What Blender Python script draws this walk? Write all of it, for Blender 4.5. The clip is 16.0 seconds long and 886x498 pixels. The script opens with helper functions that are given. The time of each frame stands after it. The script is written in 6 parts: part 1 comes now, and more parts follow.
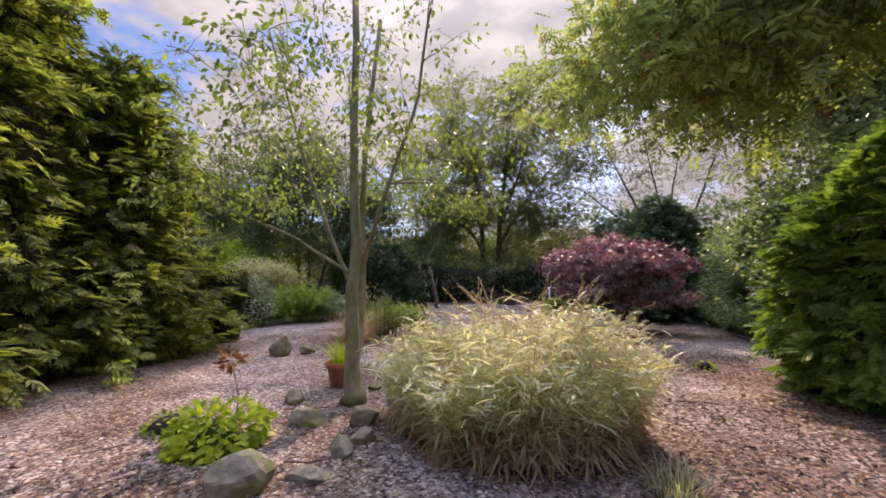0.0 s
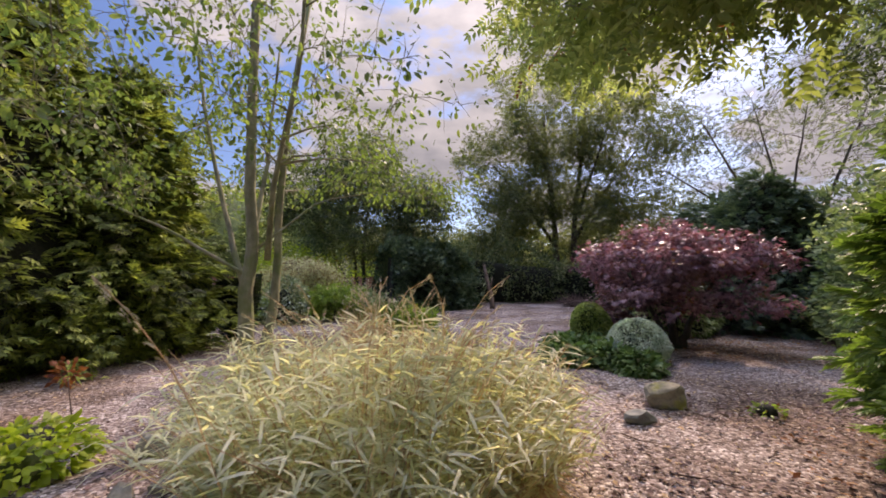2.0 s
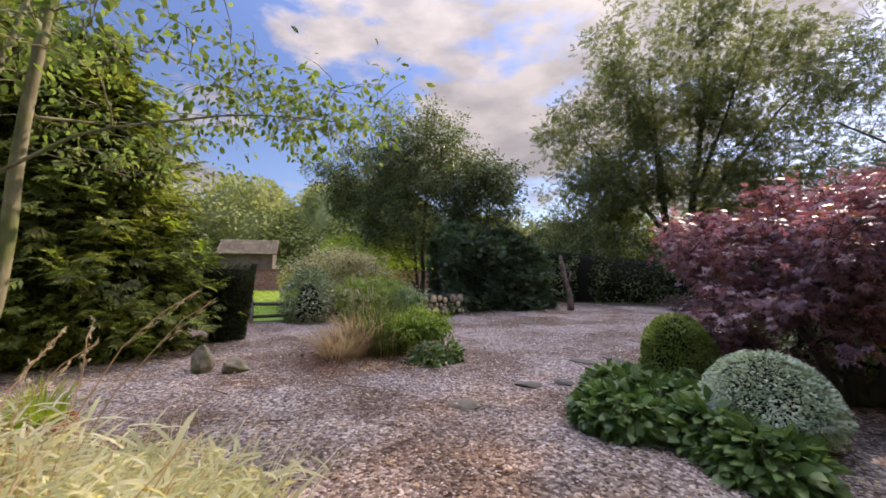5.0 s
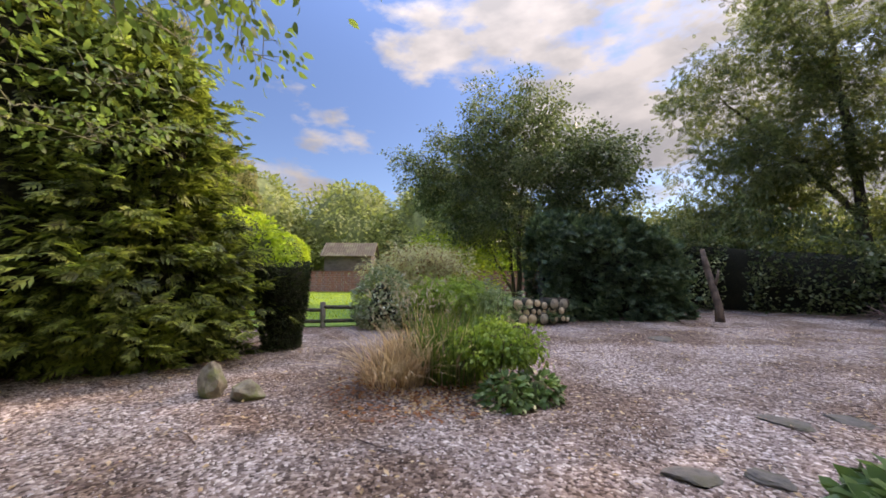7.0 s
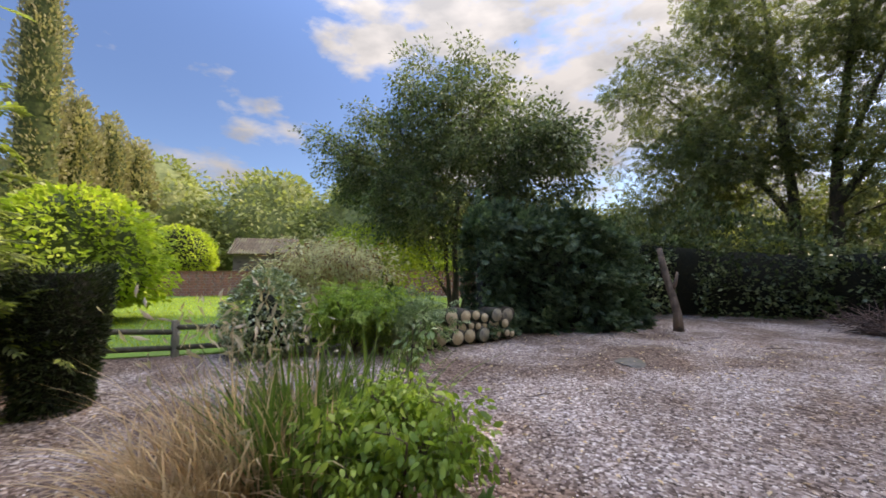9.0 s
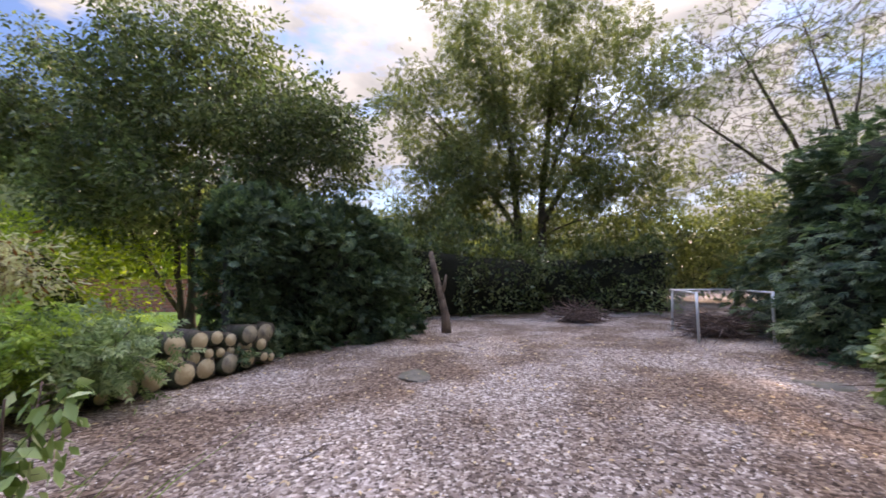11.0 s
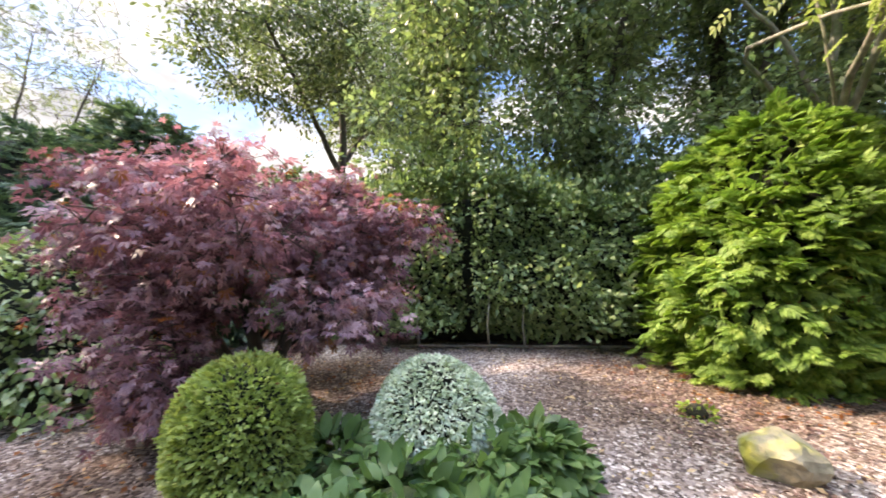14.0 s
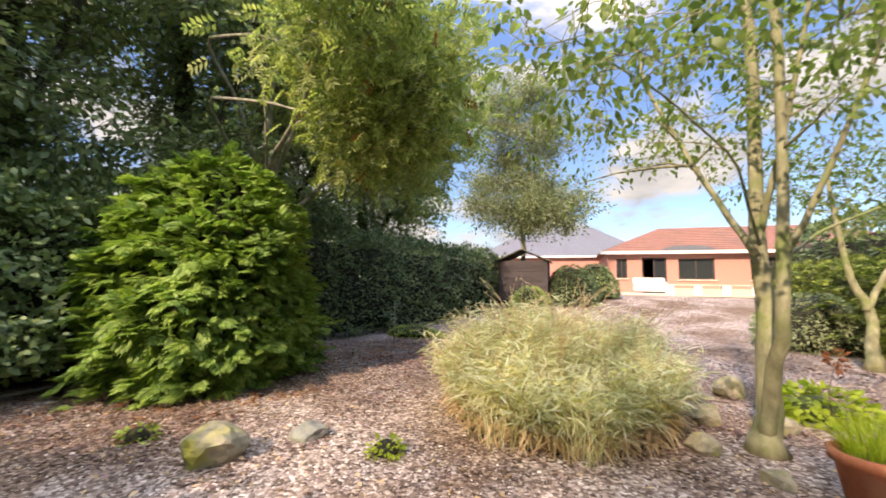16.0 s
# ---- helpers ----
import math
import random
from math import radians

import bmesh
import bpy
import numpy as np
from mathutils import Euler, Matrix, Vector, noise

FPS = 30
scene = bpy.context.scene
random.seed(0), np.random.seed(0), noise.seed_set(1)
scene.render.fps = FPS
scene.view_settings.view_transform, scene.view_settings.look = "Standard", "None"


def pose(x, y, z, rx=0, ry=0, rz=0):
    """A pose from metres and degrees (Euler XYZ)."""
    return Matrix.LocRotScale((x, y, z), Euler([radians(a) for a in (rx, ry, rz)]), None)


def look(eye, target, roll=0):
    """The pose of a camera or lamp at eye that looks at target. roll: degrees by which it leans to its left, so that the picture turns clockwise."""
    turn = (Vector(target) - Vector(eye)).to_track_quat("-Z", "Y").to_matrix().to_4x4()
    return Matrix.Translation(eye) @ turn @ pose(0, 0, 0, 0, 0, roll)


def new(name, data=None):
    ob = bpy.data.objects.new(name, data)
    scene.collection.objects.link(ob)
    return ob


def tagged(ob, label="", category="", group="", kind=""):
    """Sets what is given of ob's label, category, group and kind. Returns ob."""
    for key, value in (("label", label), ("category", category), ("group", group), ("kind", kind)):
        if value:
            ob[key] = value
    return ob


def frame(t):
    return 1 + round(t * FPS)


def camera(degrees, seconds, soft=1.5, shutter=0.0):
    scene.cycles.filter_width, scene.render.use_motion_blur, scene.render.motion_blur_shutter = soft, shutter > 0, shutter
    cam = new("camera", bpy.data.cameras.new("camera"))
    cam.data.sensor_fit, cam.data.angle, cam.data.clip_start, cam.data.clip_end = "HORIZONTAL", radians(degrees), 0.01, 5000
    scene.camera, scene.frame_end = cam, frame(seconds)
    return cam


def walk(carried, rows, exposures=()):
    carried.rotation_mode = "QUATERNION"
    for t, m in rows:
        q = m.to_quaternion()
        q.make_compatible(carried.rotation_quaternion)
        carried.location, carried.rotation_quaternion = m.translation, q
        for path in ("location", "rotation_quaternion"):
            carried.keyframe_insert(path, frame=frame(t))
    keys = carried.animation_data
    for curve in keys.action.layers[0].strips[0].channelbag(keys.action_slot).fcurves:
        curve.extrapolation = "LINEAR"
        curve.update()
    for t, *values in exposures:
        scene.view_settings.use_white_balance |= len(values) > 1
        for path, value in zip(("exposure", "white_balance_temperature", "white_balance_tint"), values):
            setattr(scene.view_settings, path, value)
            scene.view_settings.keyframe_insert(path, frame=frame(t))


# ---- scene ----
cam = camera(97.2, 16.0, soft=1.7, shutter=0.15)
PATH = [
    (0, (0.000, 0.000, 1.450), (0.000, 1.995, 1.596), -0.2),
    (0.5, (0.521, 0.223, 1.496), (0.375, 2.212, 1.646), -0.5),
    (1, (1.004, 0.493, 1.506), (0.758, 2.472, 1.656), -0.4),
    (1.5, (1.404, 0.865, 1.469), (1.003, 2.819, 1.608), 0.1),
    (2, (1.795, 1.311, 1.478), (1.316, 3.248, 1.614), -0.1),
    (2.5, (2.130, 1.795, 1.506), (1.610, 3.722, 1.631), -0.0),
    (3, (2.372, 2.325, 1.496), (1.765, 4.227, 1.619), 0.2),
    (5.5, (2.620, 4.767, 1.426), (1.556, 6.457, 1.531), 0.1),
    (6, (2.390, 5.237, 1.408), (1.231, 6.864, 1.517), -0.1),
    (6.5, (2.132, 5.688, 1.385), (0.841, 7.211, 1.497), 0.1),
    (7, (1.815, 6.164, 1.340), (0.415, 7.589, 1.458), 0.0),
    (7.5, (1.491, 6.646, 1.368), (0.088, 8.067, 1.479), 0.0),
    (8, (1.167, 7.121, 1.431), (-0.239, 8.541, 1.523), -0.1),
    (8.5, (0.878, 7.625, 1.460), (-0.436, 9.130, 1.555), -0.1),
    (11, (-0.004, 9.406, 1.372), (-0.077, 11.400, 1.510), -0.9),
    (11.5, (0.109, 9.393, 1.381), (0.536, 11.343, 1.515), -1.2),
    (12, (0.212, 9.273, 1.430), (1.200, 11.008, 1.555), -1.5),
    (12.5, (0.278, 9.083, 1.465), (1.722, 10.462, 1.566), -1.5),
    (13, (0.475, 8.893, 1.472), (2.225, 9.856, 1.553), -1.7),
    (13.5, (0.512, 8.671, 1.470), (2.450, 9.162, 1.530), -1.6),
    (14, (0.553, 8.507, 1.452), (2.552, 8.505, 1.504), -1.0),
    (14.5, (0.637, 8.372, 1.398), (2.556, 7.811, 1.457), -0.2),
    (15, (0.600, 8.420, 1.380), (2.187, 7.206, 1.467), 0.3),
    (15.5, (0.540, 8.560, 1.390), (1.653, 6.903, 1.516), 0.5),
    (16, (0.470, 8.760, 1.400), (1.102, 6.870, 1.571), 0.7),
]
walk(cam, [(t, look(eye, target, roll)) for t, eye, target, roll in PATH],
     [(0, 0.68, 7900, 36), (3, 0.5, 7800, 34), (7, 0.78, 7900, 29), (8.5, 0.75, 7900, 24), (11, 1.0, 8000, 30), (12.2, 1.15, 8100, 26), (13.5, 1.46, 8000, 30), (14.5, 1.95, 8100, 16), (15.3, 1.68, 8400, 16), (16, 1.16, 8300, 24)])

# ---- world, sun, exposure ----
SUN_EL, SUN_BEARING = 34.0, -16.0


def make_world():
    w = bpy.data.worlds.new("sky")
    scene.world = w
    w.use_nodes = True
    nt = w.node_tree
    n, l = nt.nodes, nt.links
    n.clear()
    out = n.new("ShaderNodeOutputWorld")
    bg = n.new("ShaderNodeBackground")
    sky = n.new("ShaderNodeTexSky")
    sky.sky_type, sky.sun_disc = "NISHITA", False
    sky.sun_elevation, sky.sun_rotation = radians(SUN_EL), radians(-SUN_BEARING)
    sky.air_density, sky.dust_density, sky.ozone_density = 1.0, 0.6, 1.5
    tc = n.new("ShaderNodeTexCoord")
    mp = n.new("ShaderNodeMapping")
    mp.inputs["Scale"].default_value = (1.0, 1.0, 2.3)
    mp.inputs["Location"].default_value = (0.35, 0.2, 0.1)
    n1 = n.new("ShaderNodeTexNoise")
    n1.inputs["Scale"].default_value, n1.inputs["Detail"].default_value, n1.inputs["Roughness"].default_value = 2.1, 11, 0.56
    ramp = n.new("ShaderNodeValToRGB")
    ramp.color_ramp.elements[0].position, ramp.color_ramp.elements[1].position = 0.535, 0.6
    n2 = n.new("ShaderNodeTexNoise")
    n2.inputs["Scale"].default_value, n2.inputs["Detail"].default_value = 6.5, 8
    shade = n.new("ShaderNodeValToRGB")
    shade.color_ramp.elements[0].position, shade.color_ramp.elements[1].position = 0.35, 0.62
    shade.color_ramp.elements[0].color = (1.9, 2.25, 2.55, 1)
    shade.color_ramp.elements[1].color = (3.15, 3.55, 3.8, 1)
    mix = n.new("ShaderNodeMix")
    mix.data_type = "RGBA"
    l.new(tc.outputs["Generated"], mp.inputs["Vector"])
    l.new(mp.outputs[0], n1.inputs["Vector"])
    l.new(mp.outputs[0], n2.inputs["Vector"])
    dot = n.new("ShaderNodeVectorMath")
    dot.operation = "DOT_PRODUCT"
    dot.inputs[1].default_value = (0.9, 0.35, 0.2)
    more = n.new("ShaderNodeMath")
    more.operation = "MULTIPLY_ADD"
    more.inputs[1].default_value = 0.1
    l.new(tc.outputs["Generated"], dot.inputs[0])
    l.new(dot.outputs["Value"], more.inputs[0])
    base = n.new("ShaderNodeMath")
    base.operation = "ADD"
    base.inputs[1].default_value = 0.052
    l.new(n1.outputs["Fac"], base.inputs[0])
    l.new(base.outputs[0], more.inputs[2])
    l.new(more.outputs[0], ramp.inputs["Fac"])
    l.new(n2.outputs["Fac"], shade.inputs["Fac"])
    l.new(ramp.outputs["Color"], mix.inputs["Factor"])
    blue = n.new("ShaderNodeVectorMath")
    blue.operation = "MULTIPLY"
    blue.inputs[1].default_value = (0.52, 0.72, 0.96)
    l.new(sky.outputs["Color"], blue.inputs[0])
    l.new(blue.outputs[0], mix.inputs["A"])
    l.new(shade.outputs["Color"], mix.inputs["B"])
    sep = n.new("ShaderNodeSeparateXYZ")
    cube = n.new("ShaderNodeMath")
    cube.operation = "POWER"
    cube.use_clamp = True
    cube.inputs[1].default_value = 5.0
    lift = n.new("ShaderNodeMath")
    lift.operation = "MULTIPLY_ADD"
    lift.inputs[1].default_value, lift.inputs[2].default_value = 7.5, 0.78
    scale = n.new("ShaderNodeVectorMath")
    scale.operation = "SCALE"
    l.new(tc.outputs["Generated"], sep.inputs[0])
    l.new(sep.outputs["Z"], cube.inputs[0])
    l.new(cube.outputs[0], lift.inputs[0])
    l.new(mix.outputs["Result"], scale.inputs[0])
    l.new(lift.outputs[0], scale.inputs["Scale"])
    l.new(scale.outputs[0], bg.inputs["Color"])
    bg.inputs["Strength"].default_value = 0.15
    l.new(bg.outputs[0], out.inputs["Surface"])


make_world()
sun = new("sun", bpy.data.lights.new("sun", "SUN"))
sun.data.energy, sun.data.angle, sun.data.color = 3.3, radians(0.6), (1.0, 0.93, 0.81)
b_, e_ = radians(SUN_BEARING), radians(SUN_EL)
sun_dir = Vector((-math.sin(b_) * math.cos(e_), math.cos(b_) * math.cos(e_), math.sin(e_)))
sun.matrix_world = look(sun_dir * 60, (0, 0, 0))


# ---- materials ----
def base_mat(name):
    m = bpy.data.materials.new(name)
    m.use_nodes = True
    nt = m.node_tree
    return m, nt, nt.nodes["Principled BSDF"], nt.nodes["Material Output"]


def ramp_node(nt, stops):
    r = nt.nodes.new("ShaderNodeValToRGB")
    el = r.color_ramp.elements
    while len(el) < len(stops):
        el.new(0.5)
    for e, (p, c) in zip(el, stops):
        e.position, e.color = p, (*c, 1)
    return r


def tex_noise(nt, scale, detail=4, rough=0.6, coord="Object"):
    tc = nt.nodes.new("ShaderNodeTexCoord")
    t = nt.nodes.new("ShaderNodeTexNoise")
    t.inputs["Scale"].default_value, t.inputs["Detail"].default_value, t.inputs["Roughness"].default_value = scale, detail, rough
    nt.links.new(tc.outputs[coord], t.inputs["Vector"])
    return t


def mat_leaf(name, dark, mid, light, trans=0.35, rough=0.5, clump=1.6, glow=1.25, tint=(1.1, 1.2, 0.72)):
    m, nt, p, out = base_mat(name)
    l = nt.links
    geo = nt.nodes.new("ShaderNodeNewGeometry")
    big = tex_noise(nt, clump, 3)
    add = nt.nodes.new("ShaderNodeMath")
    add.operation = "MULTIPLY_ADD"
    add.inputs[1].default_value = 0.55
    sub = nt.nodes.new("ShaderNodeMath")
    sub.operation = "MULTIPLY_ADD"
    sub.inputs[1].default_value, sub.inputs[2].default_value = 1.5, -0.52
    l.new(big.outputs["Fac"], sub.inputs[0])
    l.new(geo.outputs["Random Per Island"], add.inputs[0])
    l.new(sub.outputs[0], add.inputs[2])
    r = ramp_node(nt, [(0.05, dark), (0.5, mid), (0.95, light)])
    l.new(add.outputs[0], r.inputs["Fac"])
    l.new(r.outputs["Color"], p.inputs["Base Color"])
    p.inputs["Roughness"].default_value = rough
    p.inputs["Specular IOR Level"].default_value = 0.35
    tr = nt.nodes.new("ShaderNodeBsdfTranslucent")
    gain = nt.nodes.new("ShaderNodeMix")
    gain.data_type, gain.blend_type = "RGBA", "MULTIPLY"
    gain.inputs["Factor"].default_value = 1.0
    gain.inputs["B"].default_value = (glow * tint[0], glow * tint[1], glow * tint[2], 1)
    l.new(r.outputs["Color"], gain.inputs["A"])
    l.new(gain.outputs["Result"], tr.inputs["Color"])
    ms = nt.nodes.new("ShaderNodeMixShader")
    ms.inputs["Fac"].default_value = trans
    l.new(p.outputs[0], ms.inputs[1])
    l.new(tr.outputs[0], ms.inputs[2])
    l.new(ms.outputs[0], out.inputs["Surface"])
    return m


def mat_rough(name, c1, c2, scale=8, rough=0.9, bump=0.3, c3=None, big=1.0, stretch=None, metal=0.0):
    """Mottled surface: two tones at a fine scale, a third one in large patches, and relief."""
    m, nt, p, out = base_mat(name)
    l = nt.links
    a = tex_noise(nt, scale, 8, 0.65)
    if stretch:
        mp = nt.nodes.new("ShaderNodeMapping")
        mp.inputs["Scale"].default_value = stretch
        src = a.inputs["Vector"].links[0].from_socket
        l.new(src, mp.inputs["Vector"])
        l.new(mp.outputs[0], a.inputs["Vector"])
    r = ramp_node(nt, [(0.35, c1), (0.65, c2)])
    l.new(a.outputs["Fac"], r.inputs["Fac"])
    col = r.outputs["Color"]
    if c3:
        b = tex_noise(nt, big, 5)
        br = ramp_node(nt, [(0.48, (0, 0, 0)), (0.62, (1, 1, 1))])
        l.new(b.outputs["Fac"], br.inputs["Fac"])
        mx = nt.nodes.new("ShaderNodeMix")
        mx.data_type = "RGBA"
        l.new(br.outputs["Color"], mx.inputs["Factor"])
        l.new(col, mx.inputs["A"])
        mx.inputs["B"].default_value = (*c3, 1)
        col = mx.outputs["Result"]
    l.new(col, p.inputs["Base Color"])
    p.inputs["Roughness"].default_value = rough
    p.inputs["Metallic"].default_value = metal
    bm = nt.nodes.new("ShaderNodeBump")
    bm.inputs["Strength"].default_value, bm.inputs["Distance"].default_value = bump, 0.02
    l.new(a.outputs["Fac"], bm.inputs["Height"])
    l.new(bm.outputs[0], p.inputs["Normal"])
    return m


def mat_gravel():
    m, nt, p, out = base_mat("gravel")
    l = nt.links
    tc = nt.nodes.new("ShaderNodeTexCoord")
    vo = nt.nodes.new("ShaderNodeTexVoronoi")
    vo.inputs["Scale"].default_value = 38
    l.new(tc.outputs["Object"], vo.inputs["Vector"])
    sep = nt.nodes.new("ShaderNodeSeparateColor")
    l.new(vo.outputs["Color"], sep.inputs[0])
    r = ramp_node(nt, [(0.0, (0.07, 0.05, 0.04)), (0.3, (0.20, 0.15, 0.125)), (0.6, (0.335, 0.265, 0.23)), (0.85, (0.50, 0.415, 0.365)), (1.0, (0.76, 0.68, 0.61))])
    l.new(sep.outputs["Red"], r.inputs["Fac"])
    # Large darker patches: soily ground, with dappled shade put into the colour too.
    big = tex_noise(nt, 0.55, 6, 0.6)
    br = ramp_node(nt, [(0.42, (0.52, 0.44, 0.37)), (0.58, (1, 1, 1))])
    l.new(big.outputs["Fac"], br.inputs["Fac"])
    mx = nt.nodes.new("ShaderNodeMix")
    mx.data_type, mx.blend_type = "RGBA", "MULTIPLY"
    mx.inputs["Factor"].default_value = 1
    l.new(r.outputs["Color"], mx.inputs["A"])
    l.new(br.outputs["Color"], mx.inputs["B"])
    l.new(mx.outputs["Result"], p.inputs["Base Color"])
    p.inputs["Roughness"].default_value = 0.95
    p.inputs["Specular IOR Level"].default_value = 0.2
    bm = nt.nodes.new("ShaderNodeBump")
    bm.inputs["Strength"].default_value, bm.inputs["Distance"].default_value = 0.9, 0.012
    l.new(vo.outputs["Distance"], bm.inputs["Height"])
    bm.invert = True
    l.new(bm.outputs[0], p.inputs["Normal"])
    return m


def mat_chips():
    m, nt, p, out = base_mat("gravel_stone")
    geo = nt.nodes.new("ShaderNodeNewGeometry")
    r = ramp_node(nt, [(0.0, (0.09, 0.062, 0.05)), (0.35, (0.24, 0.175, 0.155)), (0.7, (0.40, 0.315, 0.285)), (1.0, (0.72, 0.65, 0.58))])
    nt.links.new(geo.outputs["Random Per Island"], r.inputs["Fac"])
    nt.links.new(r.outputs["Color"], p.inputs["Base Color"])
    p.inputs["Roughness"].default_value = 0.9
    return m


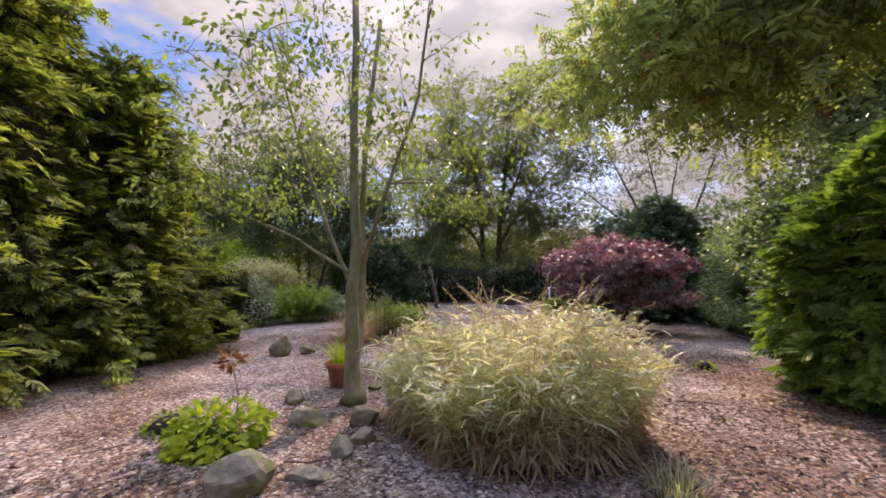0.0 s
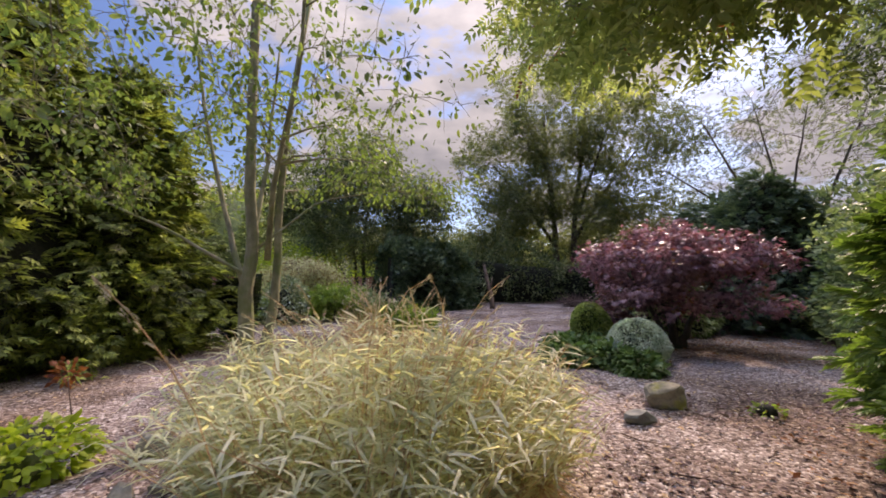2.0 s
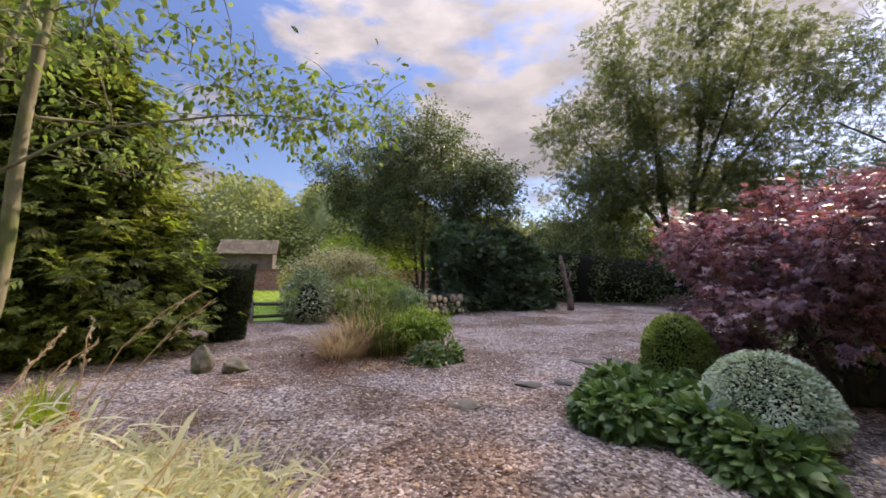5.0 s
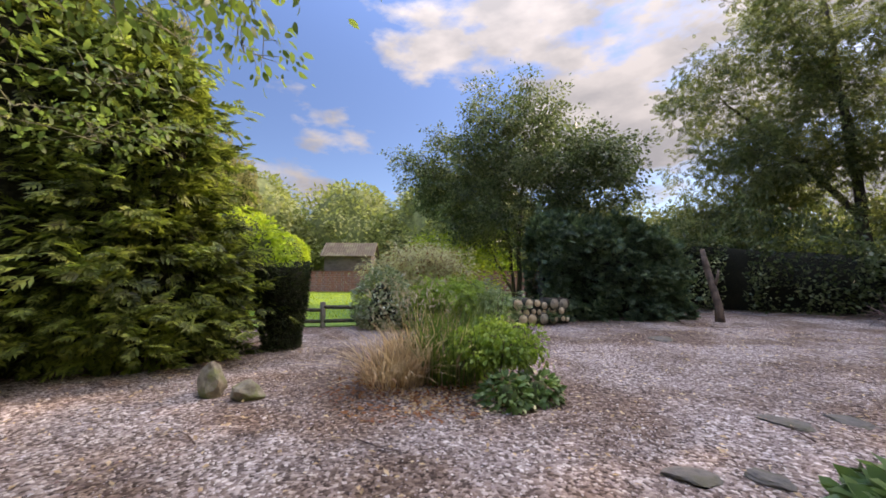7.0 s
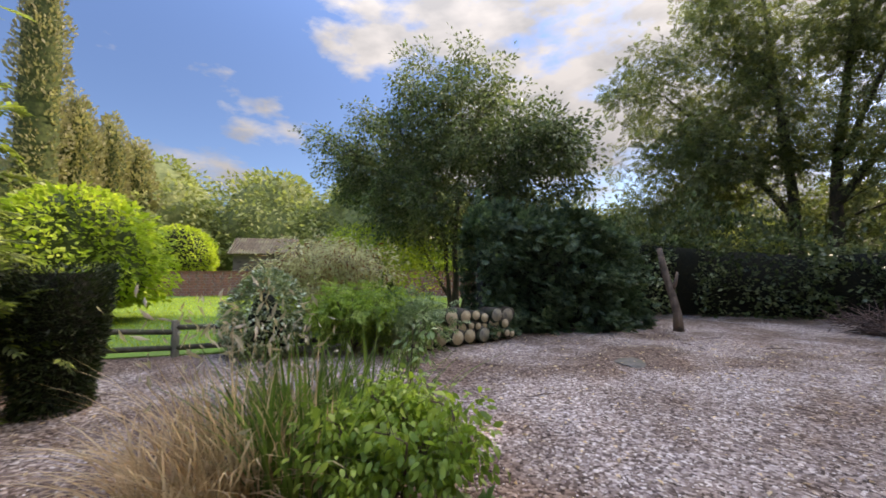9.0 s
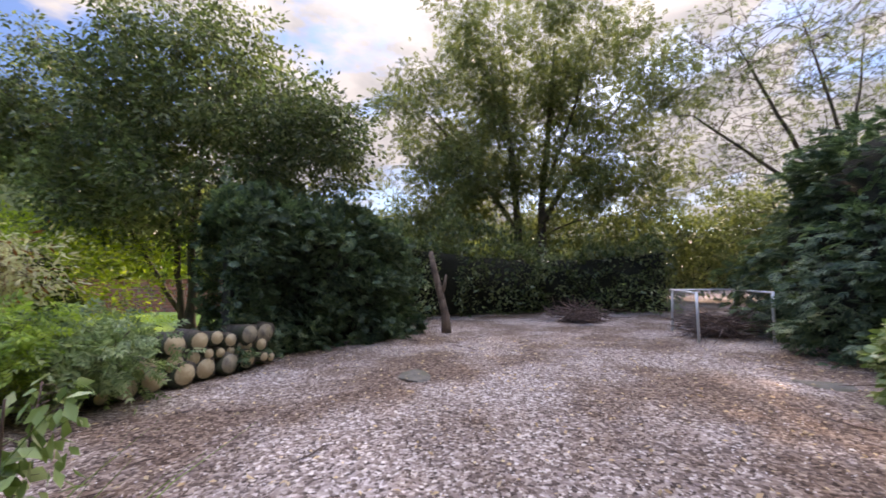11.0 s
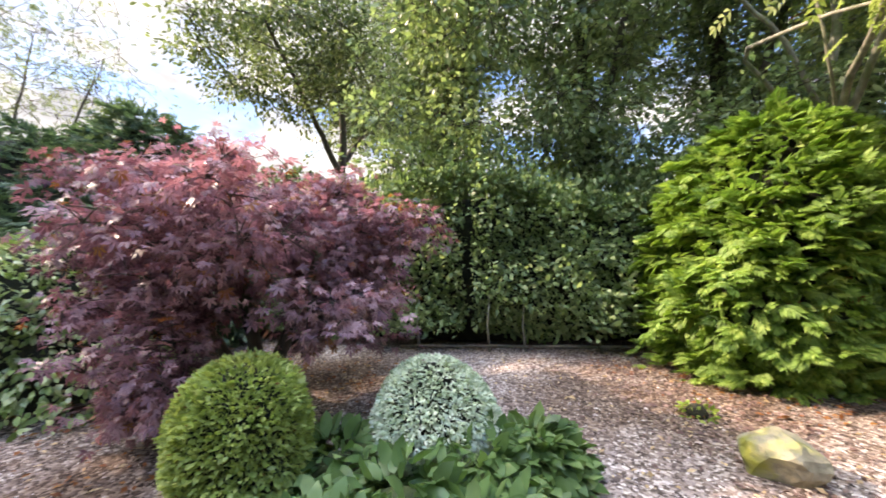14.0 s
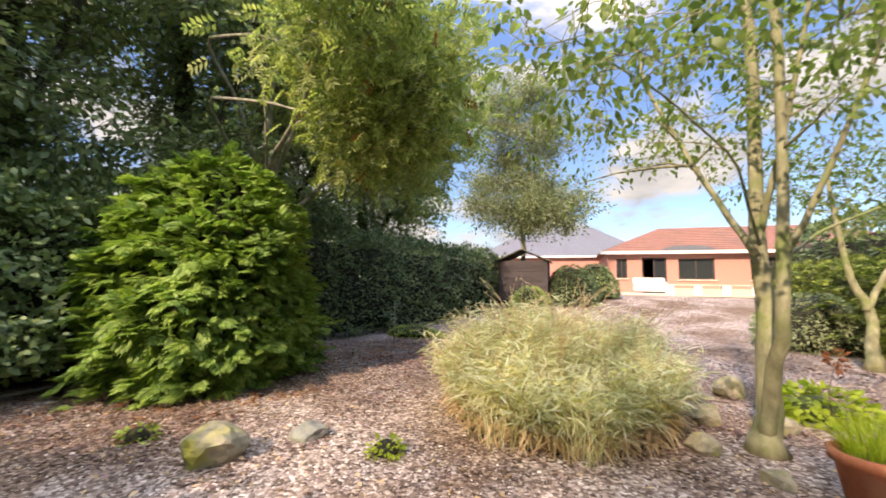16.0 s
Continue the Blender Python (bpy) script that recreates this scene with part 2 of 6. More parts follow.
M = {
    "gravel": mat_gravel(), "chip": mat_chips(),
    "lawn": mat_rough("lawn", (0.10, 0.19, 0.018), (0.19, 0.32, 0.035), 30, 0.9, 0.5, (0.13, 0.22, 0.03), 0.6),
    "soil": mat_rough("soil", (0.03, 0.02, 0.014), (0.10, 0.06, 0.04), 18, 0.95, 0.6, (0.13, 0.065, 0.035), 2),
    "bark": mat_rough("bark", (0.14, 0.135, 0.075), (0.33, 0.315, 0.19), 9, 0.85, 0.5, (0.15, 0.18, 0.06), 3, (1, 1, 0.35)),
    "bark_dark": mat_rough("bark_dark", (0.035, 0.028, 0.02), (0.11, 0.09, 0.065), 9, 0.9, 0.6, (0.05, 0.06, 0.03), 2, (1, 1, 0.3)),
    "bark_pale": mat_rough("bark_pale", (0.16, 0.15, 0.11), (0.34, 0.32, 0.25), 9, 0.85, 0.5, (0.12, 0.14, 0.07), 3, (1, 1, 0.3)),
    # Core fills; the near-black one stands for shade deep among leaves.
    "inner": mat_rough("inner_shade", (0.008, 0.010, 0.005), (0.03, 0.03, 0.014), 25, 0.95, 1.0),
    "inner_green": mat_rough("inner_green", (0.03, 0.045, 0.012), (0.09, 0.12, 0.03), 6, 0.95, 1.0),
    "inner_far": mat_rough("inner_far", (0.12, 0.15, 0.05), (0.24, 0.28, 0.1), 3, 0.95, 1.0),
    "inner_red": mat_rough("inner_red", (0.03, 0.012, 0.012), (0.07, 0.03, 0.028), 25, 0.95, 1.0),
    "stone": mat_rough("stone", (0.16, 0.14, 0.10), (0.33, 0.29, 0.20), 12, 0.9, 0.7, (0.17, 0.19, 0.06), 4),
    "stone_moss": mat_rough("mossy_stone", (0.20, 0.18, 0.12), (0.36, 0.32, 0.22), 12, 0.9, 0.7, (0.28, 0.28, 0.05), 3.0),
    "stone_pale": mat_rough("pale_stone", (0.17, 0.175, 0.15), (0.26, 0.265, 0.23), 9, 0.8, 0.3, (0.19, 0.22, 0.16), 4),
    "slate": mat_rough("flat_stone", (0.10, 0.09, 0.075), (0.2, 0.18, 0.15), 10, 0.9, 0.6, (0.12, 0.11, 0.07), 5),
    "fence": mat_rough("fence_wood", (0.05, 0.045, 0.035), (0.14, 0.12, 0.09), 12, 0.9, 0.5, (0.08, 0.09, 0.05), 3, (0.3, 1, 1)),
    "fence_pale": mat_rough("pale_post", (0.22, 0.20, 0.17), (0.40, 0.37, 0.32), 14, 0.9, 0.4, (0.2, 0.2, 0.15), 3, (1, 1, 0.25)),
    "post": mat_rough("dead_wood", (0.12, 0.08, 0.055), (0.26, 0.19, 0.14), 12, 0.9, 0.8, (0.09, 0.07, 0.05), 4, (1, 1, 0.2)),
    "log_old": mat_rough("old_cut_wood", (0.30, 0.26, 0.18), (0.44, 0.38, 0.27), 12, 0.9, 0.3, (0.16, 0.14, 0.11), 6),
    "log_end": mat_rough("cut_wood", (0.46, 0.37, 0.22), (0.68, 0.56, 0.36), 12, 0.85, 0.3, (0.42, 0.31, 0.17), 6),
    "brick": mat_rough("brick", (0.22, 0.09, 0.055), (0.36, 0.16, 0.10), 20, 0.9, 0.5, (0.28, 0.15, 0.11), 1.5),
    "brick_house": mat_rough("house_brick", (0.44, 0.2, 0.155), (0.55, 0.28, 0.225), 20, 0.9, 0.4, (0.47, 0.235, 0.19), 1),
    "mortar": mat_rough("mortar", (0.35, 0.32, 0.28), (0.45, 0.42, 0.37), 25, 0.95, 0.3),
    "tile": mat_rough("roof_tile", (0.23, 0.11, 0.085), (0.31, 0.155, 0.12), 10, 0.85, 0.4, (0.22, 0.12, 0.095), 0.8),
    "tile_grey": mat_rough("grey_roof", (0.10, 0.11, 0.13), (0.16, 0.17, 0.195), 10, 0.9, 0.4, (0.13, 0.13, 0.155), 0.8),
    "pantile": mat_rough("shed_pantile", (0.08, 0.06, 0.04), (0.18, 0.15, 0.10), 7, 0.9, 0.5, (0.2, 0.19, 0.11), 1.5),
    "board": mat_rough("weathered_board", (0.10, 0.09, 0.075), (0.20, 0.18, 0.15), 9, 0.9, 0.4, (0.2, 0.18, 0.15), 2, (0.2, 1, 1)),
    "board_dark": mat_rough("dark_board", (0.035, 0.028, 0.028), (0.08, 0.062, 0.06), 9, 0.9, 0.4, None, 2, (0.2, 1, 1)),
    "white": mat_rough("white_paint", (0.72, 0.72, 0.70), (0.82, 0.82, 0.80), 5, 0.5, 0.05),
    "patio": mat_rough("paving", (0.45, 0.38, 0.30), (0.60, 0.52, 0.42), 6, 0.9, 0.2, (0.5, 0.45, 0.36), 1),
    "wire": mat_rough("dull_wire", (0.16, 0.17, 0.17), (0.26, 0.27, 0.27), 20, 0.6, 0.1),
    "terracotta": mat_rough("terracotta", (0.38, 0.12, 0.06), (0.50, 0.18, 0.09), 12, 0.8, 0.2, (0.42, 0.2, 0.13), 4),
    "metal": mat_rough("galvanised", (0.62, 0.63, 0.62), (0.78, 0.79, 0.77), 20, 0.5, 0.1, None, 1, None, 0.4),
    "twig": mat_rough("dead_twig", (0.07, 0.045, 0.035), (0.17, 0.11, 0.085), 12, 0.9, 0.5),
    "straw": mat_leaf("straw", (0.40, 0.28, 0.155), (0.62, 0.48, 0.3), (0.82, 0.7, 0.48), 0.6, 0.6, 2, 1.0, (1.1, 1.0, 0.8)),
    "grass_mix": mat_leaf("grass_blade", (0.34, 0.40, 0.27), (0.6, 0.65, 0.48), (0.86, 0.88, 0.77), 0.6, 0.45, 1.7, 1.0, (1.25, 1.15, 0.6)),
    "mulch": mat_leaf("bark_mulch", (0.055, 0.03, 0.026), (0.17, 0.10, 0.085), (0.36, 0.25, 0.215), 0.1, 0.8, 2, 1.0),
    "seed": mat_leaf("seed_head", (0.35, 0.27, 0.18), (0.5, 0.42, 0.32), (0.68, 0.6, 0.5), 0.4, 0.7, 2, 1.0),
    "cherry": mat_leaf("cherry_leaf", (0.06, 0.095, 0.025), (0.13, 0.19, 0.05), (0.24, 0.3, 0.09), 0.5, 0.45, 2, 1.5),
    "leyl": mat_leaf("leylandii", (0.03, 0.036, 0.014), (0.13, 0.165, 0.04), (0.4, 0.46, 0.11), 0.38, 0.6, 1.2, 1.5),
    "thuja": mat_leaf("thuja", (0.06, 0.115, 0.022), (0.18, 0.3, 0.06), (0.37, 0.48, 0.13), 0.35, 0.55, 1.6, 1.2),
    "yew": mat_leaf("yew", (0.01, 0.018, 0.007), (0.03, 0.045, 0.015), (0.07, 0.1, 0.03), 0.2, 0.5, 2, 1.0),
    "conif": mat_leaf("dark_conifer", (0.028, 0.052, 0.034), (0.09, 0.15, 0.085), (0.21, 0.29, 0.155), 0.35, 0.55, 1.2, 1.0),
    "hedge": mat_leaf("hedge_leaf", (0.04, 0.065, 0.038), (0.135, 0.19, 0.105), (0.3, 0.38, 0.21), 0.4, 0.45, 1.3, 1.2),
    "mixed": mat_leaf("mixed_hedge_leaf", (0.07, 0.115, 0.052), (0.225, 0.31, 0.14), (0.44, 0.51, 0.28), 0.42, 0.4, 1.3, 1.2),
    "ash": mat_leaf("ash_leaf", (0.05, 0.068, 0.03), (0.125, 0.15, 0.065), (0.25, 0.275, 0.13), 0.5, 0.45, 0.5, 1.4),
    "silver": mat_leaf("willow_leaf", (0.09, 0.12, 0.065), (0.2, 0.24, 0.13), (0.4, 0.43, 0.27), 0.45, 0.4, 0.7, 1.2),
    "ivy": mat_leaf("ivy_leaf", (0.07, 0.105, 0.05), (0.21, 0.28, 0.135), (0.4, 0.47, 0.25), 0.42, 0.35, 0.8, 1.2),
    "sword": mat_leaf("sword_leaf", (0.05, 0.085, 0.02), (0.12, 0.19, 0.045), (0.27, 0.35, 0.09), 0.5, 0.4, 3, 1.1),
    "dusky": mat_leaf("small_dusky_leaf", (0.035, 0.05, 0.026), (0.1, 0.135, 0.06), (0.27, 0.31, 0.18), 0.5, 0.35, 0.7, 1.2),
    "lime": mat_leaf("lime_leaf", (0.18, 0.26, 0.03), (0.36, 0.45, 0.05), (0.55, 0.6, 0.09), 0.5, 0.5, 0.8, 1.2),
    "far": mat_leaf("far_leaf", (0.17, 0.2, 0.07), (0.3, 0.33, 0.12), (0.44, 0.46, 0.2), 0.35, 0.6, 0.35, 1.2),
    "poplar": mat_leaf("poplar_leaf", (0.24, 0.22, 0.11), (0.38, 0.35, 0.19), (0.5, 0.46, 0.28), 0.4, 0.6, 0.8, 1.0),
    "rowan": mat_leaf("rowan_leaf", (0.10, 0.14, 0.045), (0.26, 0.32, 0.11), (0.46, 0.48, 0.2), 0.5, 0.5, 1.1, 1.3),
    "rust": mat_leaf("rust_leaf", (0.12, 0.035, 0.02), (0.26, 0.09, 0.035), (0.36, 0.17, 0.05), 0.4, 0.6, 2, 1.1),
    "maple": mat_leaf("maple_leaf", (0.10, 0.05, 0.06), (0.28, 0.165, 0.185), (0.52, 0.36, 0.38), 0.35, 0.38, 1.3, 1.0, (1.3, 0.75, 0.75)),
    "ball": mat_leaf("box_leaf", (0.14, 0.19, 0.05), (0.34, 0.42, 0.12), (0.54, 0.6, 0.22), 0.35, 0.45, 4, 1.1),
    "varieg": mat_leaf("variegated_leaf", (0.3, 0.4, 0.24), (0.6, 0.68, 0.5), (0.84, 0.86, 0.74), 0.25, 0.45, 4, 0.9),
    "euon": mat_leaf("euonymus_leaf", (0.09, 0.155, 0.04), (0.25, 0.35, 0.12), (0.72, 0.74, 0.5), 0.3, 0.35, 2.2, 1.0),
    "hosta": mat_leaf("broad_leaf", (0.05, 0.10, 0.03), (0.13, 0.23, 0.075), (0.28, 0.38, 0.15), 0.35, 0.35, 3, 1.1),
    "shrub": mat_leaf("green_shrub_leaf", (0.1, 0.17, 0.03), (0.24, 0.35, 0.06), (0.42, 0.52, 0.12), 0.45, 0.45, 3, 1.2),
    "flower": mat_leaf("buff_flower", (0.42, 0.34, 0.18), (0.68, 0.62, 0.4), (0.86, 0.84, 0.66), 0.55, 0.7, 3, 0.9),
}


# ---- mesh helpers ----
def mesh_from(name, V, F, mat, smooth=False):
    me = bpy.data.meshes.new(name)
    V = np.asarray(V, dtype=np.float32)
    F = np.asarray(F, dtype=np.int32)
    k = F.shape[1]
    me.vertices.add(len(V))
    me.vertices.foreach_set("co", V.ravel())
    me.loops.add(F.size)
    me.loops.foreach_set("vertex_index", F.ravel())
    me.polygons.add(len(F))
    me.polygons.foreach_set("loop_start", np.arange(0, F.size, k, dtype=np.int32))
    if smooth:
        me.polygons.foreach_set("use_smooth", np.ones(len(F), dtype=bool))
    me.update(calc_edges=True)
    me.materials.append(mat)
    return me


def child(name, me, parent=None, label="", kind=""):
    ob = new(name, me)
    if parent is not None:
        ob.parent = parent
        ob.matrix_parent_inverse = Matrix.Identity(4)
    return tagged(ob, label=label, kind=kind)


def thing(name, loc, label, category, group="", kind=""):
    """An Empty at the base of a thing with parts; the parts are given in its own coordinates."""
    ob = new(name)
    ob.location = loc
    ob.empty_display_size = 0.2
    return tagged(ob, label, category, group, kind)


def part(name, bm, mat, parent, label="", bevel=0.0):
    if bevel:
        bmesh.ops.bevel(bm, geom=bm.edges[:], offset=bevel, segments=2, affect="EDGES")
    me = bpy.data.meshes.new(name)
    bm.to_mesh(me)
    bm.free()
    me.materials.append(mat)
    return child(name, me, parent, label)


def box(bm, lo, hi, m=None):
    r = bmesh.ops.create_cube(bm, size=1)
    c = [(a + b) / 2 for a, b in zip(lo, hi)]
    s = [b - a for a, b in zip(lo, hi)]
    mt = (m or Matrix.Identity(4)) @ Matrix.Translation(c) @ Matrix.Diagonal((*s, 1))
    bmesh.ops.transform(bm, matrix=mt, verts=r["verts"])
    return bm


# leaf shapes: the leaf lies along +x, its face up +z
LEAF = (np.array([(0, 0, 0), (.5, .26, .06), (1, 0, -.05), (.5, -.26, .06)]), np.array([(0, 2, 1), (0, 3, 2)]))
OVAL = (np.array([(0, 0, 0), (.3, .24, .05), (.72, .2, .02), (1, 0, -.12), (.72, -.2, .02), (.3, -.24, .05)]), np.array([(0, 5, 1), (1, 5, 4), (1, 4, 2), (2, 4, 3)]))
NARROW = (np.array([(0, 0, 0), (.5, .12, .03), (1, 0, -.08), (.5, -.12, .03)]), np.array([(0, 2, 1), (0, 3, 2)]))


def fan(n, spread, widths, droop=0.15):
    V, F = [(0, 0, 0)], []
    for i in range(n):
        u = -1 + 2 * i / (n - 1)
        a = u * spread
        L = 1 - 0.38 * abs(u) ** 1.3
        c, s = math.cos(a), math.sin(a)
        k = len(V)
        for f, w in ((0.55, widths), (1.0, 0), (0.55, -widths)):
            V.append((c * L * f - s * w, s * L * f + c * w, -droop * (L * f) ** 2 + (0.02 if w else 0)))
        F += [(0, k + 2, k), (k, k + 2, k + 1)]
    return np.array(V), np.array(F)


def spray(n=5, w=0.07):
    """A flat conifer spray: a midrib with slim side shoots."""
    V, F = [], []

    def shoot(x, y, a, L, z):
        c, s = math.cos(a), math.sin(a)
        k = len(V)
        V.extend([(x, y, z), (x + c * L * .5 - s * w, y + s * L * .5 + c * w, z), (x + c * L, y + s * L, z - L * .18), (x + c * L * .5 + s * w, y + s * L * .5 - c * w, z)])
        F.extend([(k, k + 2, k + 1), (k, k + 3, k + 2)])
    shoot(0, 0, 0, 1.0, 0)
    for i in range(n):
        x = .12 + .68 * i / n
        L = .5 * (1 - .55 * i / n)
        shoot(x, 0, .75, L, -.1 * x * x)
        shoot(x, 0, -.75, L, -.1 * x * x)
    return np.array(V), np.array(F)


def pinnate(pairs=4, w=0.075):
    """A compound leaf: slim leaflets in pairs along a drooping rachis, one at the tip."""
    V, F = [], []

    def leaflet(x, a, L, z):
        c, s = math.cos(a), math.sin(a)
        k = len(V)
        V.extend([(x, 0, z), (x + c * L * .5 - s * w, s * L * .5 + c * w, z + .02), (x + c * L, s * L, z - L * .25), (x + c * L * .5 + s * w, s * L * .5 - c * w, z + .02)])
        F.extend([(k, k + 2, k + 1), (k, k + 3, k + 2)])
    for i in range(pairs):
        x = .15 + .6 * i / (pairs - 1)
        for sg in (-1, 1):
            leaflet(x, sg * 1.0, .36, -.2 * x * x)
    leaflet(.74, 0, .3, -.12)
    return np.array(V), np.array(F)


BLADE = (np.array([(0, .03, 0), (0, -.03, 0), (.3, .045, .03), (.3, -.045, .03), (.65, .035, -.02), (.65, -.035, -.02), (1, 0, -.16)]), np.array([(0, 1, 3), (0, 3, 2), (2, 3, 5), (2, 5, 4), (4, 5, 6)]))
FAN5 = fan(5, 1.5, 0.13)
PINNATE = pinnate()
SPRAY = spray(3, 0.075)
SPRAY_BIG = spray(5, 0.06)


def unit(A):
    return A / (np.linalg.norm(A, axis=1, keepdims=True) + 1e-9)


def scatter(shape, P, X, N, S):
    """Lays the shape at every place P, along X, facing N, at the size S."""
    tv, tf = shape
    X = unit(X)
    N = unit(N - X * (N * X).sum(1, keepdims=True))
    Y = np.cross(N, X)
    S = np.asarray(S).reshape(-1, 1)
    V = (P[:, None, :] + S[:, None, :] * (tv[None, :, 0:1] * X[:, None, :] + tv[None, :, 1:2] * Y[:, None, :] + tv[None, :, 2:3] * N[:, None, :]))
    F = tf[None] + (np.arange(len(P)) * len(tv))[:, None, None]
    return V.reshape(-1, 3), F.reshape(-1, tf.shape[1])


def join(parts):
    V, F, k = [], [], 0
    for v, f in parts:
        V.append(v)
        F.append(f + k)
        k += len(v)
    return np.concatenate(V), np.concatenate(F)


def lumps(P, freq, rng, waves=7):
    """Smooth uneven values about 0, within about 1."""
    K = rng.normal(size=(waves, 3)) * freq
    ph = rng.uniform(0, 6.28, waves)
    return np.sin(P @ K.T + ph).sum(1) / math.sqrt(waves * 1.6)


def tube(pts, radii, sides=6):
    pts = np.asarray(pts, float)
    radii = np.asarray(radii, float)
    T = unit(np.gradient(pts, axis=0))
    ref = np.array([0.31, 0.2, 0.93]) if abs(T[0][2]) < 0.9 else np.array([1.0, 0.1, 0])
    A = unit(np.cross(T, ref))
    B = np.cross(T, A)
    a = np.linspace(0, 2 * np.pi, sides, endpoint=False)
    V = pts[:, None] + radii[:, None, None] * (np.cos(a)[None, :, None] * A[:, None] + np.sin(a)[None, :, None] * B[:, None])
    n = len(pts)
    F = []
    for i in range(n - 1):
        for j in range(sides):
            q = (j + 1) % sides
            F += [(i * sides + j, i * sides + q, (i + 1) * sides + q), (i * sides + j, (i + 1) * sides + q, (i + 1) * sides + j)]
    for j in range(1, sides - 1):
        F.append(((n - 1) * sides, (n - 1) * sides + j, (n - 1) * sides + j + 1))
        F.append((0, j + 1, j))
    return V.reshape(-1, 3), np.array(F)


def curve(a, b, rng, up=0.12, wob=0.04, n=6):
    a, b = np.asarray(a, float), np.asarray(b, float)
    L = np.linalg.norm(b - a)
    c = (a + b) / 2 + np.array([0, 0, up * L]) + rng.normal(size=3) * wob * L
    t = np.linspace(0, 1, n)[:, None]
    return a * (1 - t) ** 2 + 2 * c * t * (1 - t) + b * t ** 2 + rng.normal(size=(n, 3)) * wob * 0.25 * L * t * (1 - t) * 4


def in_blob(rng, n, c, r, shell=0.5):
    d = unit(rng.normal(size=(n, 3)))
    return np.array(c) + d * np.array(r) * (rng.uniform(shell ** 3, 1, n) ** (1 / 3))[:, None]


def tree(name, base, label, trunks, blobs, leaf, leafmat, bark, size=0.09, limbs=60, per=60, spread=0.45, seed=1, category="tree", sparse=0.5, twigs=True, flat=0.0, extra=None, up=0.12, tuft=12, twig_r=0.006):
    """A tree: trunks (lists of points with a radius at foot and top), limbs grown towards points in the crown's blobs, and
    leaves in clusters about the limb ends."""
    rng = np.random.default_rng(seed)
    root = thing(name, base, label, category)
    nodes, rad = [], []
    for pts, r0, r1 in trunks:
        pts = np.array(pts, float)
        t = np.linspace(0, 1, 14)
        s = np.linspace(0, 1, len(pts))
        P = np.stack([np.interp(t, s, pts[:, i]) for i in range(3)], 1)
        P[1:-1] += rng.normal(size=(12, 3)) * 0.012 * (r0 / 0.1)
        R = r0 + (r1 - r0) * t ** 0.8
        if pts[0][2] < 0.1:
            R[0] *= 1.45
            R[1] *= 1.12
        child("trunk", mesh_from("trunk", *tube(P, R, 10), bark, True), root)
        for p, r in list(zip(P, R))[4:]:
            nodes.append(p)
            rad.append(r)
    targets = []
    tot = sum(b[2] for b in blobs)
    for c, r, w in blobs:
        targets.append(in_blob(rng, max(2, int(limbs * w / tot)), c, r, sparse))
    targets = np.concatenate(targets)
    N0 = np.array(nodes)
    d0 = np.array([np.linalg.norm(N0 - t, axis=1).min() for t in targets])
    targets = targets[np.argsort(d0)]
    tubes, tips = [], []
    for tg in targets:
        A = np.array(nodes)
        d = np.linalg.norm(A - tg, axis=1)
        d = d + np.where(A[:, 2] > tg[2] + 0.1, 2.5, 0) + np.clip(0.6 * d - (tg[2] - A[:, 2]), 0, 9) * 0.5
        i = int(d.argmin())
        L = np.linalg.norm(A[i] - tg)
        P = curve(A[i], tg, rng, up)
        r0 = min(rad[i] * 0.7, 0.006 + 0.016 * L)
        R = np.linspace(r0, max(0.004, r0 * 0.25), len(P))
        tubes.append(tube(P, R, 5))
        for p, r in list(zip(P, R))[2:]:
            nodes.append(p)
            rad.append(r)
        tips.append(P)
    child("limb", mesh_from("limb", *join(tubes), bark, True), root, kind="stuff")
    Ps, Xs, tw = [], [], []
    for P in tips:
        m = max(2, per // tuft)
        u = rng.uniform(0.3, 1.0, m)
        c = np.stack([np.interp(u, np.linspace(0, 1, len(P)), P[:, i]) for i in range(3)], 1)
        off = rng.normal(size=(m, 3)) * spread * np.array([1, 1, 0.75]) * (0.4 + 0.6 * u)[:, None]
        fine = rng.normal(size=(m, tuft, 3)) * (0.22 * spread + 0.45 * size) * np.array([1, 1, 0.7])
        Ps.append(((c + off)[:, None] + fine).reshape(-1, 3))
        Xs.append((off[:, None] * 0.6 + fine * 1.5 + rng.normal(size=fine.shape) * 0.1).reshape(-1, 3))
        if twigs:
            for k in range(m):
                q = c[k] + off[k]
                tw.append(tube(np.array([c[k], (c[k] + q) / 2 + [0, 0, .02], q]), [twig_r, twig_r * 0.7, twig_r * 0.35], 3))
    Ps, Xs = np.concatenate(Ps), np.concatenate(Xs)
    Xs[:, 2] -= 0.15
    N = rng.normal(size=Ps.shape) * (0.6 - 0.4 * flat)
    N[:, 2] += 0.7 + flat
    child("crown", mesh_from("crown", *scatter(leaf, Ps, Xs, N, size * rng.uniform(0.6, 1.25, len(Ps))), leafmat), root)
    if tw:
        child("twig", mesh_from("twig", *join(tw), bark), root, kind="stuff")
    if extra:
        mat2, frac = extra
        n2 = int(len(Ps) * frac)
        j = rng.choice(len(Ps), n2, replace=False)
        child("turned_leaves", mesh_from("turned_leaves", *scatter(leaf, Ps[j] + rng.normal(size=(n2, 3)) * 0.05, Xs[j], N[j], size * rng.uniform(0.6, 1.2, n2)), mat2), root, "rust-coloured dying leaves and berries")
    return root


